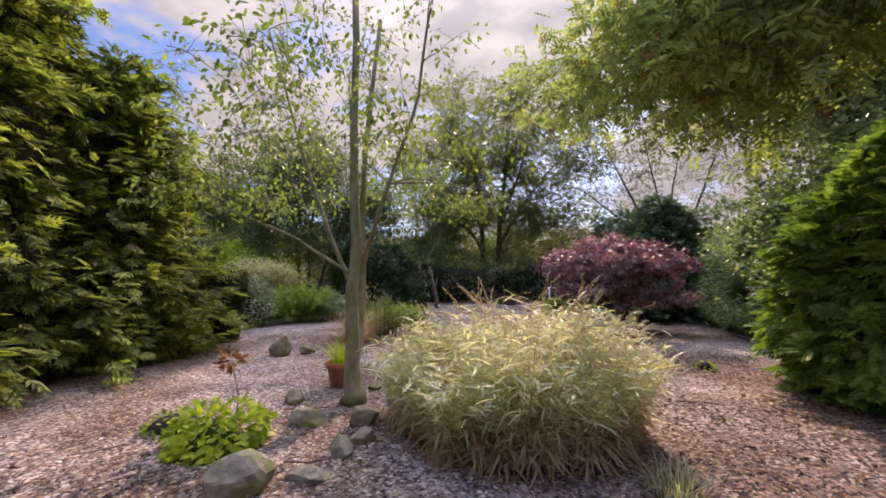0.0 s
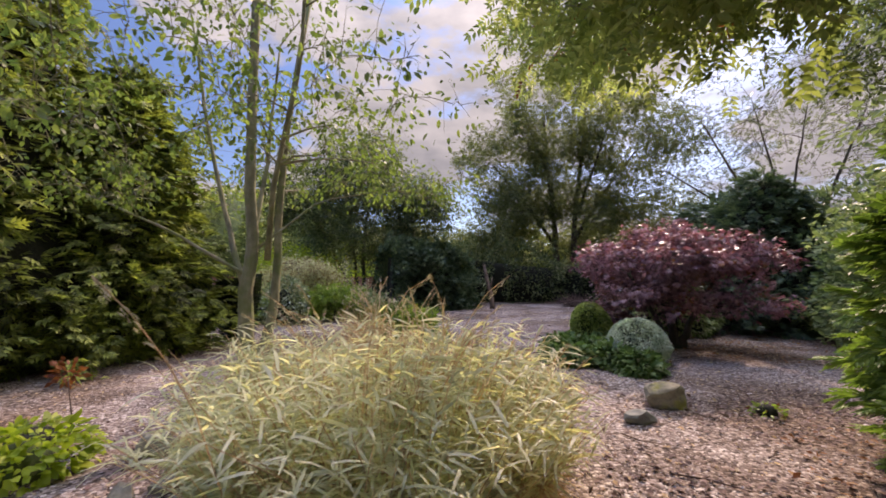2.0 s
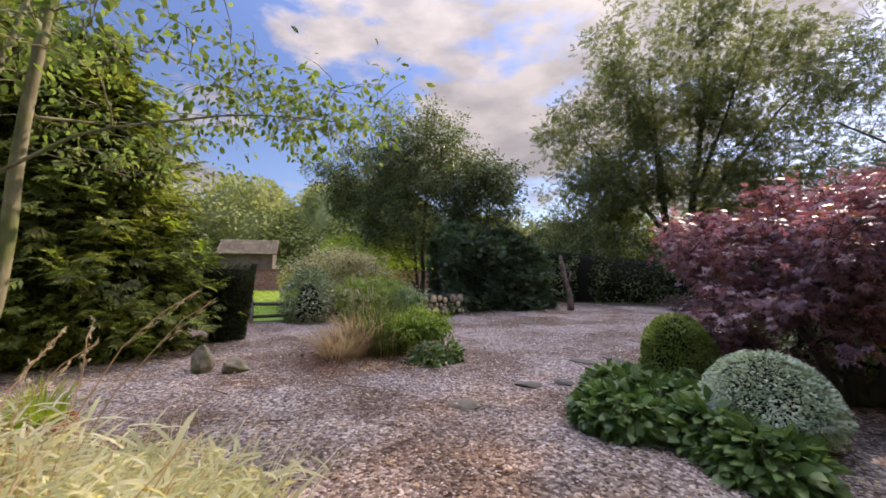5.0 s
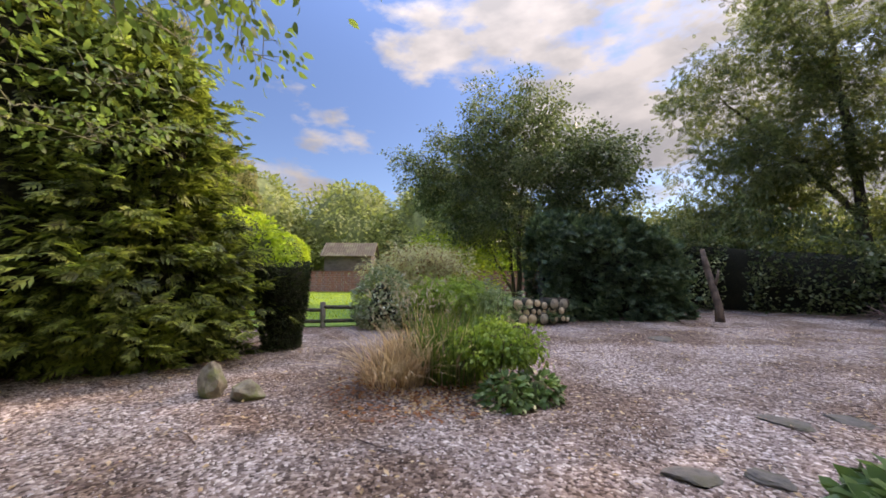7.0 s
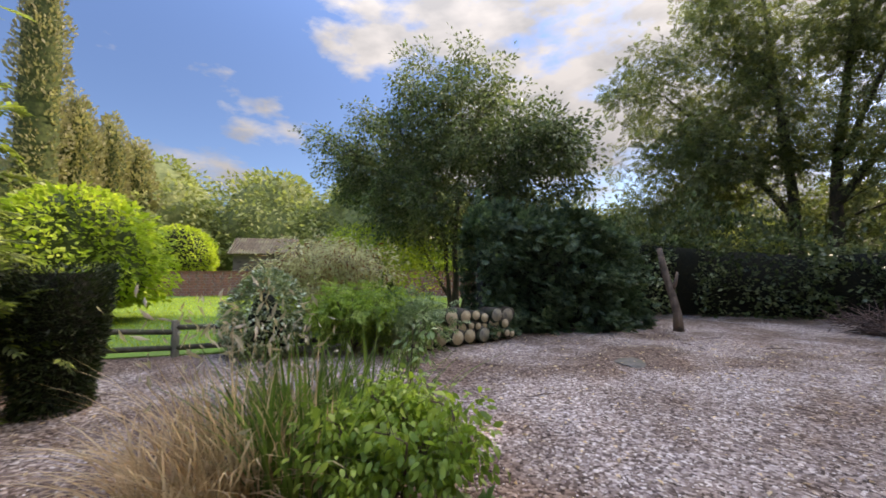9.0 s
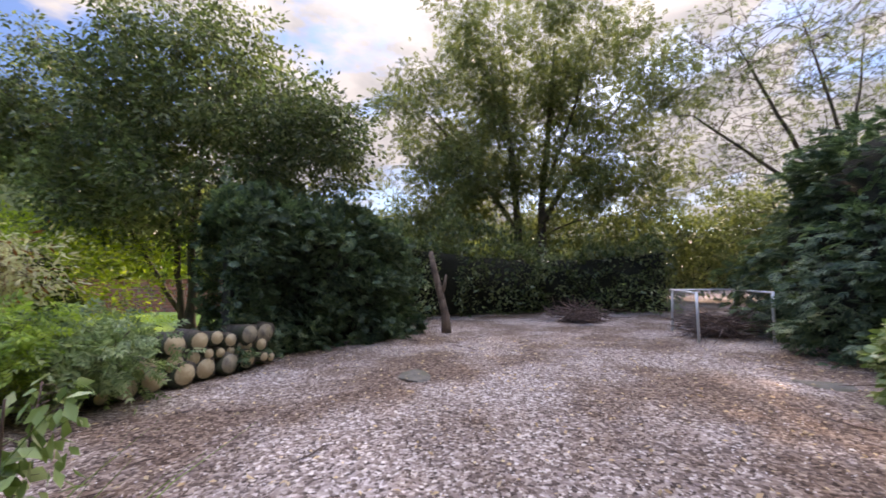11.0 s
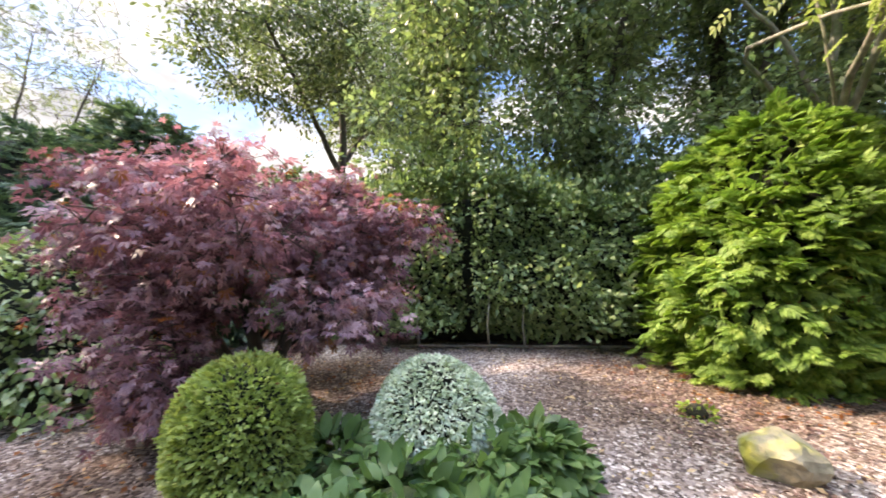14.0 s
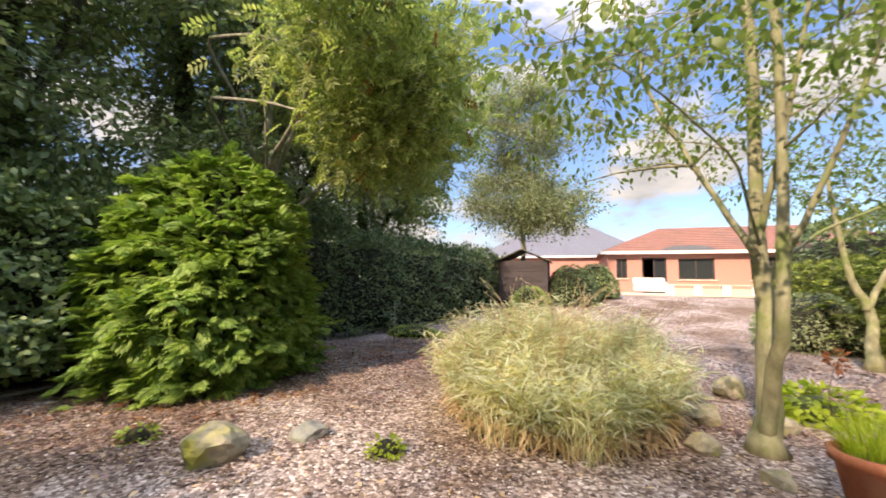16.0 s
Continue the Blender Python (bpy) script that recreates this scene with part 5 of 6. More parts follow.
tree("open_oak_tree", (15.0, 12.2, 0), "tall broad tree with a dark crooked trunk behind the maple",
     [([(0, 0, 0), (-.3, .1, 3), (.2, 0, 6), (-.3, 0, 9)], .3, .07), ([(-.1, 0, 4.5), (-1.8, .6, 6.5), (-4, 1, 8)], .13, .04), ([(.1, 0, 5), (1.8, -.6, 7), (3.8, -1, 8.4)], .13, .04)],
     [((0, 0, 10), (4, 4, 2.6), 3), ((-3.2, 1, 7.8), (2.8, 2.8, 1.8), 2), ((3.2, -1, 7.8), (2.8, 2.8, 1.8), 2)], LEAF, M["dusky"], M["bark_dark"], 0.16, 230, 160, .45, 154, sparse=0.2, twigs=True, tuft=16, twig_r=.01)
tree("rowan_tree", (6.9, 2.2, 0), "overhanging rowan with yellow-green leaves, rusty berries and long pale branches",
     [([(0, 0, 0), (-.3, .2, 3), (-.7, .4, 6.5)], .15, .05), ([(-.25, .2, 2.6), (-1.4, 1.1, 3.6), (-2.8, 2.1, 3.9), (-4.0, 3.2, 4.3)], .06, .02), ([(-.3, .2, 3.0), (-1.6, .6, 4.6), (-3.4, 1.2, 5.2), (-4.6, 2.0, 5.0)], .06, .02), ([(-.2, .1, 2.2), (-1.6, -.4, 3.6), (-3.4, -.6, 4.3)], .05, .02),
      ([(-.3, .2, 2.5), (-.6, 1.1, 3.6), (-.9, 2.1, 4.3), (-2.2, 2.2, 4.0), (-3.6, 2.2, 3.5)], .045, .014), ([(-.4, .3, 3.4), (-.6, 1.2, 4.7), (-.8, 2.1, 5.3), (-2.0, 2.3, 5.0), (-3.3, 2.3, 4.5)], .045, .014), ([(-.3, .2, 2.8), (-1.2, 1.0, 2.9), (-1.9, 1.8, 3.6), (-2.1, 2.2, 4.8)], .035, .012)],
     [((-4.2, 2.2, 4.4), (1.2, 1.2, .8), 2.4), ((-3.7, .8, 4.3), (1.3, 1.2, .9), 2.2), ((-3.0, -.4, 4.3), (1.5, 1.3, 1.1), 2.2), ((-4.6, 4.4, 4.7), (.9, 1.0, .35), .7), ((-4.1, 1.5, 3.6), (.8, .8, .45), 1), ((-1.6, -.8, 5.8), (2.0, 1.8, 1.2), 1.6)],
     PINNATE, M["rowan"], M["bark_pale"], 0.24, 330, 24, .36, 155, sparse=0.25, twigs=True, tuft=6, twig_r=0.004, extra=(M["rust"], .03))
tree("weeping_birch", (2.7, -9.8, .5), "tall pale yellow-green birch beside the long hedge",
     [([(0, 0, 0), (0, 0, 4), (.3, 0, 9)], .16, .04)], [((0, 0, 8.6), (2.3, 2.0, 2.6), 2.5), ((.6, 0, 5), (2.2, 2.0, 1.8), 2), ((-1.6, 1, 4.4), (1.6, 1.4, 1.1), 1)], LEAF, M["silver"], M["bark_pale"], 0.13, 230, 220, .5, 156, sparse=0.1, twigs=True)

# ---- the young tree and its neighbour ----
tree("cherry_tree", (-1.05, 4.65, 0), "slender young cherry tree with twin mossy stems and sparse green leaves",
     [([(0, 0, 0), (-.03, .02, .35), (-.03, .03, 1.2), (-.02, .05, 2.1), (-.05, .0, 5.4)], .118, .04), ([(.01, .02, .12), (.0, .12, .5), (.0, .40, 1.05), (.0, .46, 1.6), (-.03, .5, 2.6), (.15, .8, 5.2)], .072, .03),
      ([(-.03, 0, 1.35), (-.35, .1, 2.0), (-.75, .2, 3.1), (-1.3, .4, 4.8)], .036, .012), ([(.07, .2, 1.65), (.35, -.1, 2.4), (.75, -.3, 3.4), (1.0, -.5, 5)], .034, .012), ([(0, .05, 1.8), (-.1, .35, 2.6), (-.3, .8, 4.4)], .034, .012),
      ([(-.02, .05, 1.7), (.35, .7, 2.35), (.95, 1.4, 2.6), (1.5, 2.1, 2.65)], .014, .004), ([(-.05, 0, 1.5), (-.6, -.3, 1.9), (-1.5, -.5, 2.3)], .022, .008)],
     [((.1, 0, 4.3), (1.5, 1.5, 1.3), 3), ((1.1, .1, 3.1), (1.2, 1.2, .7), 2), ((-1.4, .2, 3.4), (1.2, 1.3, .9), 2), ((0, 1.2, 3.2), (1.1, 1.1, .6), 1.5), ((-.3, -1.1, 3.2), (1.1, 1.1, .8), 1.6), ((1.35, 1.9, 2.75), (.5, .6, .22), 1.0), ((.3, 1.9, 2.9), (.6, .7, .25), .8), ((-1.4, 1.9, 2.7), (.8, .9, .35), .9), ((-1.4, -.5, 2.4), (.8, .7, .3), .7)],
     OVAL, M["cherry"], M["bark"], 0.073, 310, 22, .17, 161, sparse=0.2, twigs=True, tuft=5, twig_r=0.0035)

# ---- big clump of ornamental grass ----
r3 = np.random.default_rng(171)
g = thing("ornamental_grass", (0.68, 4.12, 0), "large wind-blown clump of pale green and straw ornamental grass", "grass")
tuf = [(math.sqrt(r3.uniform()) * .82 * math.cos(q), math.sqrt(r3.uniform()) * .72 * math.sin(q)) for q in r3.uniform(0, 6.28, 44)]
stems = 2500
a, q = r3.uniform(0, 6.283, stems), np.sqrt(r3.uniform(0, 1, stems)) * .95
c0 = np.stack([q * np.cos(a) * 1.2, q * np.sin(a) * 1.26, np.zeros(stems)], 1)
hgt = (1.08 - .45 * q ** 3) * r3.uniform(.72, 1.12, stems) * (1 - .3 * np.clip(c0[:, 1], 0, 1.2)) * (1 + .16 * lumps(c0, 5, r3))
ln = np.stack([np.cos(a) * .42 * q + r3.normal(size=stems) * .14 + .05, np.sin(a) * .42 * q + r3.normal(size=stems) * .14, np.ones(stems)], 1)
per = 17
u = r3.uniform(.12, 1, (stems, per))
P = c0[:, None] + ln[:, None] * (hgt[:, None] * u)[..., None] * np.array([1, 1, 0]) * u[..., None] + np.array([0, 0, 1]) * (hgt[:, None] * u)[..., None]
b = r3.uniform(0, 6.283, (stems, per))
X = np.stack([np.cos(b), np.sin(b), r3.uniform(-.35, .7, b.shape)], 2)
N = np.array([0, 0, 1.0]) + r3.normal(size=X.shape) * .35
green = (u > .42) | (r3.uniform(size=u.shape) < .25)
for nm, sel, mt, s in (("blade", green, "grass_mix", .155), ("dead_blade", ~green, "straw", .21)):
    child(nm, mesh_from(nm, *scatter(BLADE, P[sel], X[sel] - ([0, 0, .5] if nm == "dead_blade" else [0, 0, 0]), N[sel], s * r3.uniform(.6, 1.25, int(sel.sum()))), M[mt]), g, "straw-brown dead blades about the foot" if nm == "dead_blade" else "", kind="stuff")
st = [tube(np.array([c0[i], c0[i] + ln[i] * hgt[i] * .5 * [.5, .5, 1], c0[i] + ln[i] * hgt[i] * [1, 1, 1]]), [.004, .003, .002], 3) for i in range(0, stems, 2)]
child("stem", mesh_from("stem", *join(st), M["straw"]), g, kind="stuff")
hv = []
for _ in range(46):
    a = r3.uniform(0, 6.28)
    b = np.array([r3.normal() * .4, r3.normal() * .4, .4])
    t = b + np.array([math.cos(a) * .6, math.sin(a) * .6, r3.uniform(.62, 1.08)])
    P = curve(b, t, r3, 0.28, .03, 6)
    hv.append(tube(P, np.linspace(.0035, .002, 6), 3))
child("stalks", mesh_from("stalks", *join(hv), M["straw"]), g)
hp, hx = [], []
for v, f in hv:
    tip = v[-3:].mean(0)
    back = v[-9:-6].mean(0)
    for _ in range(34):
        hp.append(tip + (back - tip) * r3.uniform(0, 1) + r3.normal(size=3) * .005)
        hx.append(r3.normal(size=3) * .35 + (tip - back) * 6)
hp, hx = np.array(hp), np.array(hx)
child("seed_heads", mesh_from("seed_heads", *scatter(NARROW, hp, hx, r3.normal(size=hp.shape), r3.uniform(.022, .038, len(hp))), M["seed"]), g)
for k, (x, y, r, L) in enumerate([(1.55, 2.7, .16, .3), (1.1, 5.15, .3, .85), (.45, 5.2, .3, .8)]):
    g = thing("grass_tuft", (x, y, 0), "small tuft of green blades in the gravel", "grass", "tufts beside the clump")
    child("blade", mesh_from("blade", *blades(r3, 130, (0, 0), r, L, .9, .005), M["grass_mix"]), g, kind="stuff")

# ---- domes and broad-leaved plants ----
dense("box_ball", (2.72, 9.62, 0), "ball-shaped clipped green bush with tufted surface", "shrub", "tub", (0.38, 0.38), 0.8, 14000, LEAF, M["ball"], 0.042, 181, 0.13, z0=0.14, depth=0.16, extra=(M["rust"], .015), trunk=(0.05, M["bark_dark"]), lumpf=5, droop=0)
dense("variegated_dome", (3.36, 8.60, 0), "dome-shaped bush with small cream-edged pale leaves", "shrub", "dome", (0.52, 0.50), 0.62, 15000, OVAL, M["varieg"], 0.034, 182, 0.08, z0=0.13, depth=0.12, trunk=(0.05, M["bark_dark"]), lumpf=4, droop=.1)
for k, (x, y, r, h) in enumerate([(2.25, 8.4, .4, .32), (2.55, 8.75, .55, .36), (2.95, 8.3, .45, .34), (2.2, 9.1, .4, .34), (3.0, 9.2, .4, .36), (3.2, 7.9, .35, .3)]):
    dense("broadleaf_plant", (x, y, 0), "low spreading plant with large glossy dark green leaves", "plant", "dome", (r, r), h, 720, OVAL, M["hosta"], 0.15, 190 + k, 0.25, droop=0.1, inner="inner_green", core_r=.6, depth=.3, group="leafy plants below the clipped bushes")

# ---- rocks ----
rock("yellow_lichen_rock", (3.15, 6.3), (.55, .36, .34), "blocky grey rock with yellow-green lichen on the gravel", M["stone_moss"], 3, 20)
rock("pale_cobble", (2.75, 5.7), (.3, .22, .19), "smooth pale oval stone on the gravel", M["stone_pale"], 4, 10)
rock("mossy_rock", (-1.42, 2.75), (.44, .28, .27), "angular mossy rock by the tree", M["stone"], 5, 35, group="rocks round the cherry tree")
for k, (x, y, sx, sy, sz) in enumerate([(-1.35, 4.0, .36, .26, .22), (-.8, 4.0, .33, .24, .22), (-.72, 3.62, .30, .22, .14), (-.86, 3.35, .22, .18, .18), (-.98, 2.95, .32, .2, .13), (-1.75, 4.7, .26, .24, .18), (-.55, 4.75, .3, .26, .2), (-.9, 5.25, .24, .2, .15)]):
    rock("mossy_rock", (x, y), (sx, sy, sz), "rounded mossy rock by the tree", M["stone"] if k % 2 else M["stone_moss"], 10 + k, 40 * k, group="rocks round the cherry tree")
rock("split_rock", (-3.05, 7.5), (.42, .3, .38), "pointed brown rock standing on the gravel", M["stone"], 21, 0)
rock("split_rock", (-2.66, 7.72), (.34, .26, .24), "low brown rock leaning against its neighbour", M["stone"], 22, 60)
for k, (x, y, sx) in enumerate([(1.5, 10.85, .4), (1.1, 9.2, .34), (.75, 8.15, .38), (-.6, 14.9, .62), (4.35, 14.3, .6), (1.9, 11.3, .4), (1.5, 9.5, .3)]):
    rock("stepping_stone", (x, y), (sx, sx * .7, .05), "flat brown stone sunk in the gravel", M["slate"], 30 + k, 30 * k, True, group="flat stones in the gravel")

dense("acid_green_plant", (-1.95, 3.45, 0), "low plant with bright lime-green lobed leaves", "plant", "dome", (.42, .38), .36, 520, OVAL, M["lime"], 0.11, 201, 0.25, inner="inner_green", core_r=.55)
g = thing("rusty_flower", (-1.95, 3.75, 0), "single red-brown withered flower head on a thin stalk", "flower")
child("stalk", mesh_from("stalk", *tube([(0, 0, 0), (.03, 0, .35), (-.04, 0, .66)], [.008, .006, .004], 5), M["twig"]), g)
hp = r3.normal(size=(60, 3)) * .04 + [-.05, 0, .68]
child("petal", mesh_from("petal", *scatter(LEAF, hp, hp - [-.05, 0, .68], r3.normal(size=hp.shape), r3.uniform(.04, .08, 60)), M["rust"]), g, kind="stuff")
g = thing("thin_stake", (4.15, 1.0, 0), "thin pale garden stake stuck in the gravel", "stake")
child("rod", mesh_from("rod", *tube([(0, 0, 0), (0, 0, .95)], [.012, .012], 6), M["fence_pale"]), g)


def plant_pot():
    root = thing("terracotta_pot", (-1.36, 5.38, 0), "round terracotta pot with a green plant beside the cherry tree", "plant pot")
    bm = bmesh.new()
    prof = [(.0, 0), (.15, 0), (.2, .26), (.225, .265), (.23, .33), (.2, .335), (.19, .28), (0, .27)]
    rings = [[bm.verts.new((r * math.cos(a), r * math.sin(a), z)) for a in np.linspace(0, 2 * np.pi, 24, endpoint=False)] if r else None for r, z in prof]
    for p, q in zip(rings, rings[1:]):
        if p and q:
            for j in range(24):
                f = bm.faces.new((p[j], p[(j + 1) % 24], q[(j + 1) % 24], q[j]))
                f.smooth = True
    bm.faces.new(rings[1][::-1])
    part("pot", bm, M["terracotta"], root)
    part("compost", bmesh_disc(.19, .27), M["soil"], root)
    q = np.random.default_rng(7)
    v, f = blades(q, 220, (0, 0), .15, .42, .8, .006, z=.27)
    child("plant", mesh_from("plant", v, f, M["lime"]), root)


def bmesh_disc(r, z):
    bm = bmesh.new()
    bmesh.ops.create_cone(bm, cap_ends=True, segments=24, radius1=r, radius2=r, depth=.02)
    bmesh.ops.translate(bm, vec=(0, 0, z), verts=bm.verts[:])
    return bm


plant_pot()
tree("small_orchard_tree", (-4.3, .1, 0), "small leaning tree with a crooked pale trunk by the conifers",
     [([(0, 0, 0), (-.1, -.1, .9), (.15, -.2, 1.7), (.3, -.3, 3.6)], .11, .03), ([(0, -.1, 1.0), (-.5, -.3, 1.8), (-.8, -.5, 3.2)], .06, .02)],
     [((.2, -.3, 3.6), (1.3, 1.4, .9), 2), ((-.6, -.5, 2.9), (1.0, 1.0, .7), 1)], OVAL, M["cherry"], M["bark"], 0.08, 50, 50, .22, 163, sparse=0.2, twigs=True, tuft=5, twig_r=0.003)


dense("small_weed", (4.1, 6.25, 0), "tiny green weed with brown leaves in the gravel", "plant", "dome", (.13, .12), .12, 90, OVAL, M["shrub"], .06, 301, .2, extra=(M["rust"], .3))
dense("small_weed", (1.95, 5.75, 0), "tiny lime-green weed by the grass clump", "plant", "dome", (.15, .13), .12, 110, LEAF, M["lime"], .06, 302, .2)
dense("creeping_plant", (4.5, -.9, 0), "low green creeping plant at the hedge's foot", "plant", "dome", (.8, .55), .25, 1500, LEAF, M["shrub"], .06, 303, .2)
dense("creeping_plant", (-2.6, 3.9, 0), "low patch of mixed green leaves near the cherry tree", "plant", "dome", (.3, .25), .14, 200, LEAF, M["shrub"], .06, 304, .2)
e0 = thing("log_edging", (6.7, 9.2, 0), "low weathered wooden edging along the mixed hedge", "edging")
for k in range(4):
    child("rail", mesh_from("rail", *tube([(-.1 * k, -1.0 * k, .1), (-.1 * k - .05, -1.0 * k - .5, .11), (-.1 * k - .1, -1.0 * k - .97, .1)], [.022, .025, .022], 6), M["bark_dark"], True), e0)
for k in range(9):
    q = np.random.default_rng(400 + k)
    x, y = 6.75 - .1 * k + q.normal() * .05, 8.9 - .55 * k
    if y < 5.8 or k % 3 == 1:
        continue
    g = thing("hedge_stem", (x + .15, y, 0), "thin bare grey stem at the foot of the mixed hedge", "stem", "bare stems of the hedge")
    child("stem", mesh_from("stem", *tube([(0, 0, -.02), (q.normal() * .05, .03, .4), (.05 + q.normal() * .08, 0, .9)], [.022, .017, .01], 6), M["bark_pale"], True), g)
for k in range(60):
    q = np.random.default_rng(500 + k)
    x, y, a, L = q.uniform(-3, 6), q.uniform(3, 19), q.uniform(0, 6.28), q.uniform(.12, .5)
    if math.hypot(x - .85, y - 4.05) < 1.5 or math.hypot(x + 1.5, y - 9.6) < 1.2 or math.hypot(x - 3, y - 8.9) < 1.3:
        continue
    d = np.array([math.cos(a), math.sin(a), 0])
    s = np.array([-d[1], d[0], 0])
    ob = child("fallen_twig", mesh_from("fallen_twig", *tube([-d * L / 2, s * .03 * q.normal(), d * L / 2], [.007, .006, .003], 5), M["twig"]))
    ob.location = (x, y, .022)
    tagged(ob, "short dead brown twig lying on the gravel", "twig", "twigs on the gravel")

# ---- towards the house ----
def house():
    root = thing("bungalow", (-6.4, -17, .9), "long single-storey brick bungalow with a red tiled hipped roof", "house")
    W, D, H = 17.0, 8.0, 2.45
    x0, x1 = -11.0, 4.9
    t = .3
    openings = [(1.7, 3.0, .03, 2.1, "door"), (-.7, 1.1, .85, 2.05, "window"), (3.8, 4.4, .9, 2.05, "window"), (-4.5, -2.4, .85, 2.1, "window"), (-8.5, -6.5, .85, 2.1, "window")]
    bm = bmesh.new()
    cuts = sorted([(a, b, c, d) for a, b, c, d, _ in openings])
    x = x0
    for a, b, c, d in cuts:
        box(bm, (x, -t, 0), (a, 0, H))
        if c:
            box(bm, (a, -t, 0), (b, 0, c))
        box(bm, (a, -t, d), (b, 0, H))
        x = b
    box(bm, (x, -t, 0), (x1, 0, H))
    box(bm, (x1 - t, -D, 0), (x1, -t, H))
    box(bm, (x0, -D, 0), (x0 + t, -t, H))
    box(bm, (x0 + t, -D, 0), (x1 - t, -D + t, H))
    part("wall", bm, M["brick_house"], root)
    part("inner_floor", box(bmesh.new(), (x0 + t, -D + t, 0), (x1 - t, -t, .05)), M["board_dark"], root)
    for a, b, c, d, kind in openings:
        bm = bmesh.new()
        w = .07
        for lo, hi in (((a, -.16, c), (a + w, -.08, d)), ((b - w, -.16, c), (b, -.08, d)), ((a + w, -.16, d - w), (b - w, -.08, d)), ((a + w, -.16, c), (b - w, -.08, c + w)), (((a + b) / 2 - w / 2, -.16, c + w), ((a + b) / 2 + w / 2, -.08, d - w))):
            box(bm, lo, hi)
        win = thing("window" if kind == "window" else "patio_door", (0, 0, 0), "", "")
        win.parent = root
        part("frame", bm, M["board_dark"], win)
        gm = M["glass"]
        part("pane", box(bmesh.new(), (a + w, -.13, c + w), ((a + b) / 2 - w / 2, -.12, d - w)), gm, win)
        if kind == "window":
            part("pane", box(bmesh.new(), ((a + b) / 2 + w / 2, -.13, c + w), (b - w, -.12, d - w)), gm, win)
            part("sill", box(bmesh.new(), (a - .08, -.05, c - .08), (b + .08, .08, c)), M["patio"], win)
    bm = bmesh.new()
    ov, rise = .45, 1.9
    c = [(x0 - ov, ov, H), (x1 + ov, ov, H), (x1 + ov, -D - ov, H), (x0 - ov, -D - ov, H), (x0 + 3.6, -D / 2, H + rise), (x1 - 3.6, -D / 2, H + rise)]
    vs = [bm.verts.new(p) for p in c]
    for f in ((0, 1, 5, 4), (1, 2, 5), (2, 3, 4, 5), (3, 0, 4), (3, 2, 1, 0)):
        bm.faces.new([vs[i] for i in f])
    part("roof", bm, M["tile"], root)
    bm = bmesh.new()
    for i in range(1, 14):
        f = i / 14
        y = ov + (-D / 2 - ov) * f
        xa, xb = x0 - ov + (3.6 + ov) * f, x1 + ov - (3.6 + ov) * f
        box(bm, (xa, y - .02, H + rise * f), (xb, y + .03, H + rise * f + .035))
    part("tile_course", bm, M["tile"], root)
    part("fascia", box(bmesh.new(), (x0 - ov, ov, H - .14), (x1 + ov, ov + .03, H + .03)), M["white"], root)
    bm = bmesh.new()
    m = 16
    va = [bm.verts.new((.7 + 1.35 * math.cos(a), ov + .04, H + .03 + .3 * math.sin(a))) for a in np.linspace(0, np.pi, m)]
    bm.faces.new(va)
    r = bmesh.ops.extrude_face_region(bm, geom=bm.faces[:])
    for v in r["geom"]:
        if isinstance(v, bmesh.types.BMVert):
            v.co.y -= 1.3
    part("eyebrow_dormer", bm, M["tile_grey"], root)


gm, nt, p, out = base_mat("window_glass")
p.inputs["Base Color"].default_value = (0.03, 0.035, 0.04, 1)
p.inputs["Roughness"].default_value = 0.06
p.inputs["Specular IOR Level"].default_value = 0.8
M["glass"] = gm
house()
flat_patch("patio", [(-17, -17), (-.7, -17), (-.7, -12.2), (-17, -12.2)], 0.95, M["patio"])


def low_wall():
    root = thing("pale_terrace_wall", (-5.4, -12.6, .9), "low pale pierced terrace wall in front of the house", "wall")
    for i in range(7):
        x = 1.5 - i * 1.15
        part("pier", box(bmesh.new(), (x - .16, -.16, 0), (x + .16, .16, .5)), M["white"], root, bevel=.01)
        if i < 6:
            part("block_panel", box(bmesh.new(), (x - .99, -.08, 0), (x - .16, .08, .36)), M["patio"], root, bevel=.01)
    part("coping", box(bmesh.new(), (-5.6, -.14, .5), (1.8, .14, .56)), M["patio"], root)


low_wall()


def sofa():
    root = thing("garden_sofa", (-3.5, -15.3, .95), "pale cushioned garden sofa on the paving", "sofa")
    part("base", box(bmesh.new(), (-.8, -.4, .1), (.8, .4, .42)), M["white"], root, bevel=.04)
    part("back", box(bmesh.new(), (-.8, -.4, .42), (.8, -.2, .85)), M["white"], root, bevel=.05)
    for x in (-.8, .65):
        part("arm", box(bmesh.new(), (x, -.19, .42), (x + .15, .4, .62)), M["white"], root, bevel=.04)


sofa()


def hip_house(loc, W, D, H, rise, mat, roof, label):
    root = thing("neighbour_house", (*loc, .9), label, "house")
    part("wall", box(bmesh.new(), (-W / 2, -D / 2, 0), (W / 2, D / 2, H)), mat, root)
    bm = bmesh.new()
    k = min(W, D) * .45
    vs = [bm.verts.new(c) for c in ((-W / 2 - .4, D / 2 + .4, H), (W / 2 + .4, D / 2 + .4, H), (W / 2 + .4, -D / 2 - .4, H), (-W / 2 - .4, -D / 2 - .4, H), (-W / 2 + k, 0, H + rise), (W / 2 - k, 0, H + rise))]
    for f in ((0, 1, 5, 4), (1, 2, 5), (2, 3, 4, 5), (3, 0, 4), (3, 2, 1, 0)):
        bm.faces.new([vs[i] for i in f])
    part("roof", bm, roof, root)
    part("fascia", box(bmesh.new(), (-W / 2 - .42, D / 2 + .4, H - .15), (W / 2 + .42, D / 2 + .43, H)), M["white"], root)


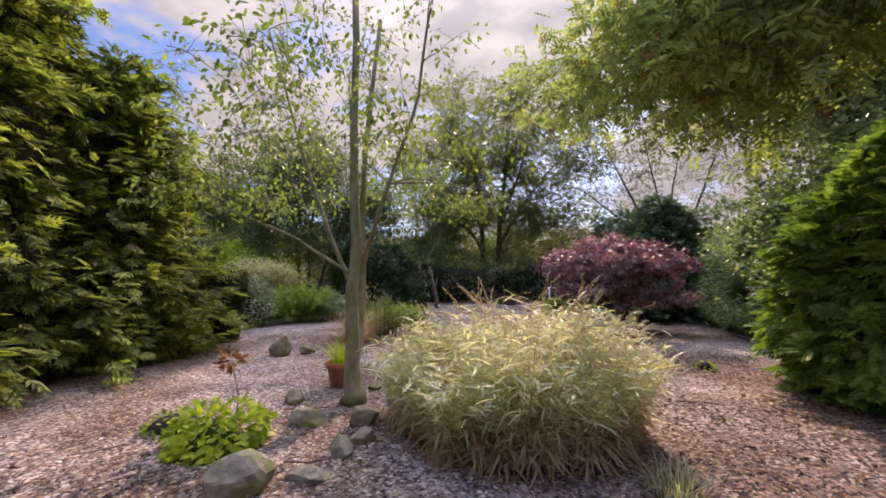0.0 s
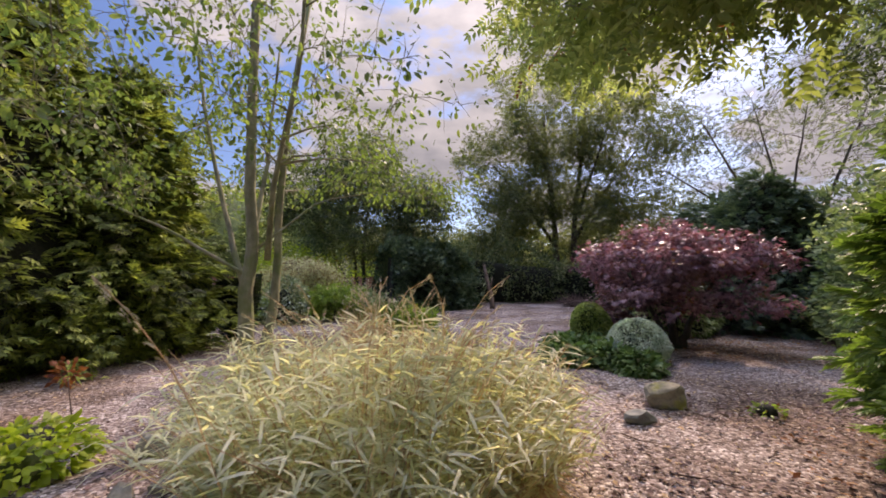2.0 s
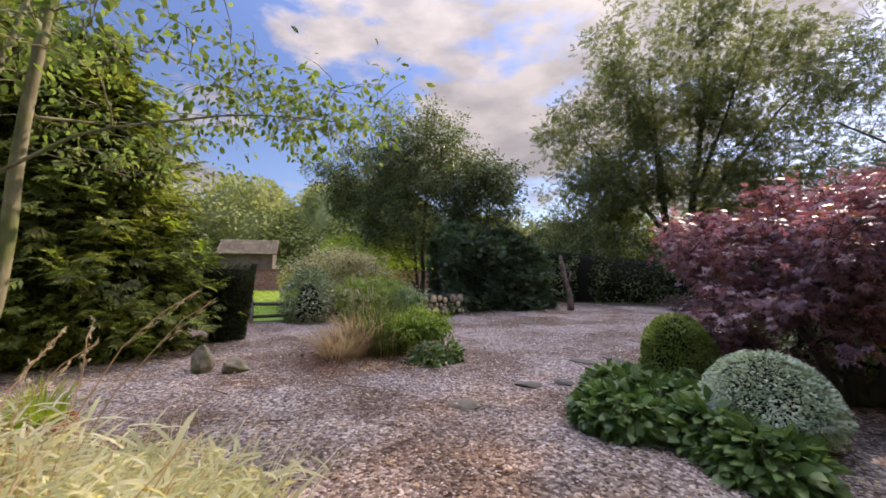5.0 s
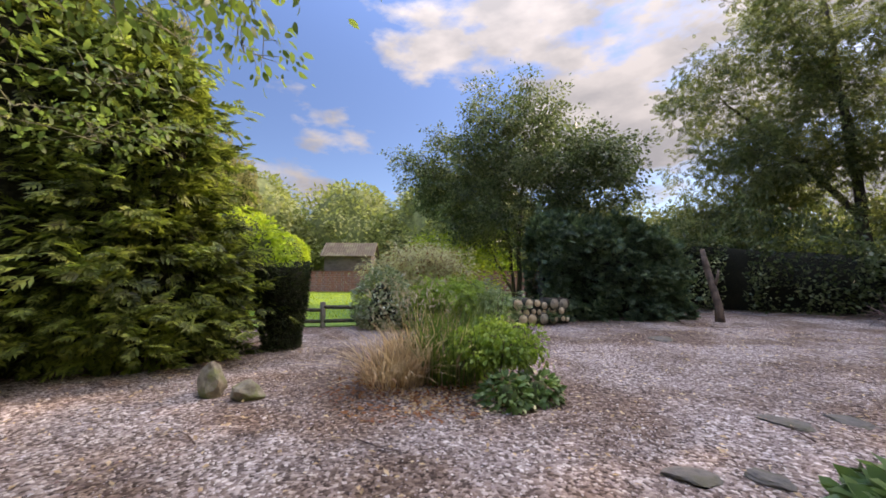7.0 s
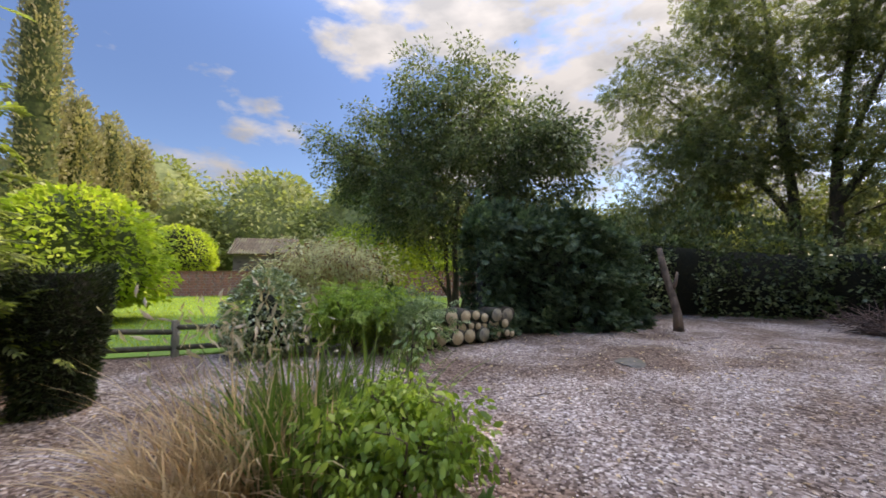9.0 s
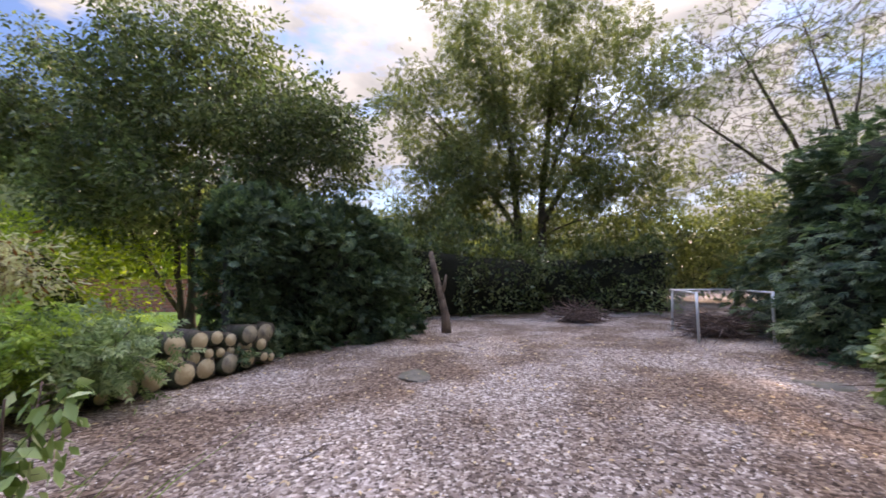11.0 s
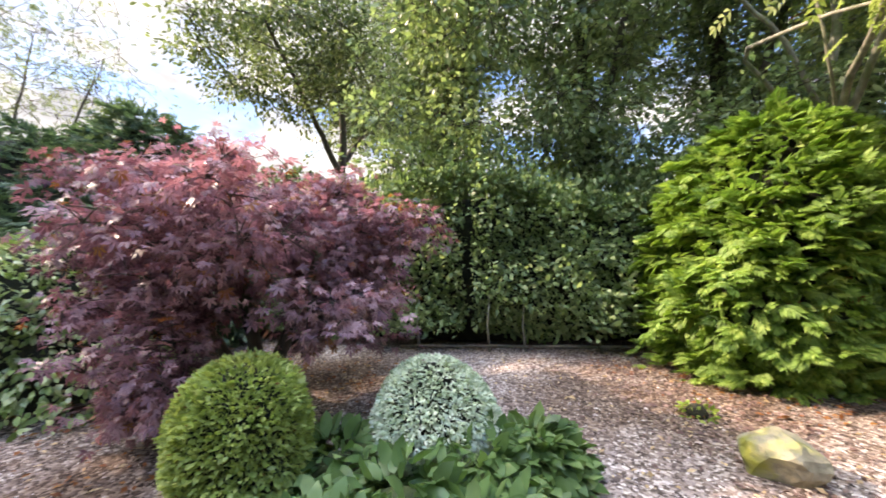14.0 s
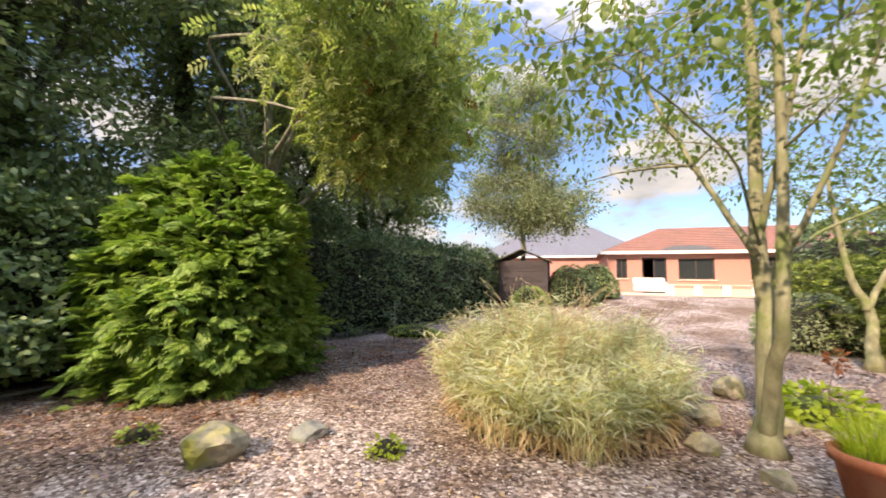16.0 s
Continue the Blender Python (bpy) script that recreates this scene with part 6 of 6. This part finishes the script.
hip_house((1.6, -31), 14, 9, 2.9, 3.0, M["brick_house"], M["tile_grey"], "neighbouring bungalow with a grey hipped roof")


def garden_shed():
    root = thing("garden_shed", (2.5, -8.6, 0.55), "small dark timber shed with a shallow pitched roof beside the hedge", "shed")
    bm = bmesh.new()
    for i in range(12):
        z = i * .15
        box(bm, (-1.0, .8, z), (1.0, .83, z + .14))
        box(bm, (-1.03, -.8, z), (-1.0, .83, z + .14))
    part("cladding", bm, M["board_dark"], root)
    part("wall", box(bmesh.new(), (-1.0, -.8, 0), (1.0, .8, 1.8)), M["board_dark"], root)
    bm = bmesh.new()
    for s in (-1, 1):
        m = Matrix.Translation((0, 0, 2.3)) @ Matrix.Rotation(s * radians(24), 4, "Y")
        box(bm, ((-1.25 if s < 0 else 0), -1.0, -.04), ((0 if s < 0 else 1.25), 1.0, 0), m)
    part("roof", bm, M["fence"], root)


garden_shed()
dense("round_green_shrub", (2.0, -6.0, 0.15), "rounded green shrub in front of the timber shed", "shrub", "dome", (.75, .7), 1.15, 3000, LEAF, M["ball"], 0.09, 211, 0.12)
dense("dark_round_shrub", (.6, -8.9, 0.6), "rounded dark evergreen shrub near the house", "shrub", "dome", (1.1, 1.0), 1.6, 4000, LEAF, M["hedge"], 0.12, 212, 0.12)
dense("dark_round_shrub", (-.5, -10.8, 0.85), "rounded dark evergreen shrub near the house", "shrub", "dome", (1.0, 1.0), 1.5, 3500, LEAF, M["ivy"], 0.12, 213, 0.12)
dense("rusty_shrub", (-4.7, -2.4, 0), "loose grey-brown shrub by the path to the house", "shrub", "dome", (1.1, 1.2), 1.25, 3500, LEAF, M["silver"], 0.1, 214, 0.16)
hedge("green_hedge_by_house", [(-6.3, -2.0), (-6.8, -6), (-7.8, -11)], 1.5, [2.0, 2.1, 2.2], "clipped yellow-green hedge beside the path to the house", 12000, LEAF, M["leyl"], 0.16, 215, 0.14)

# ---- more cover round the place ----
hedge("boundary_hedge", [(-9.8, -4), (-9.6, -12), (-12, -20)], 2.0, [4, 4, 4], "tall green boundary hedge behind the conifers", 9000, LEAF, M["hedge"], 0.25, 221, 0.25)
hedge("roadside_hedge", [(10.5, 20), (13, 16), (13.5, 8), (12, -6), (9, -16)], 2.0, [4.5, 4.5, 4.0, 4.0, 3.5], "tall outer hedge behind the trees", 15000, LEAF, M["hedge"], 0.28, 222, 0.3)
hedge("field_hedge", [(-60, 50), (-30, 48), (0, 44), (25, 40), (40, 20)], 3.0, [6, 6, 5.5, 5.5, 5], "distant green field hedge", 12000, LEAF, M["ash"], 0.6, 223, 0.5)
hedge("far_tree_line", [(40, -30), (20, -58), (-20, -62), (-50, -50), (-62, 0), (-60, 40)], 4.0, [7, 6, 6, 6, 7, 7], "distant line of trees", 12000, LEAF, M["far"], 0.8, 224, 0.6)
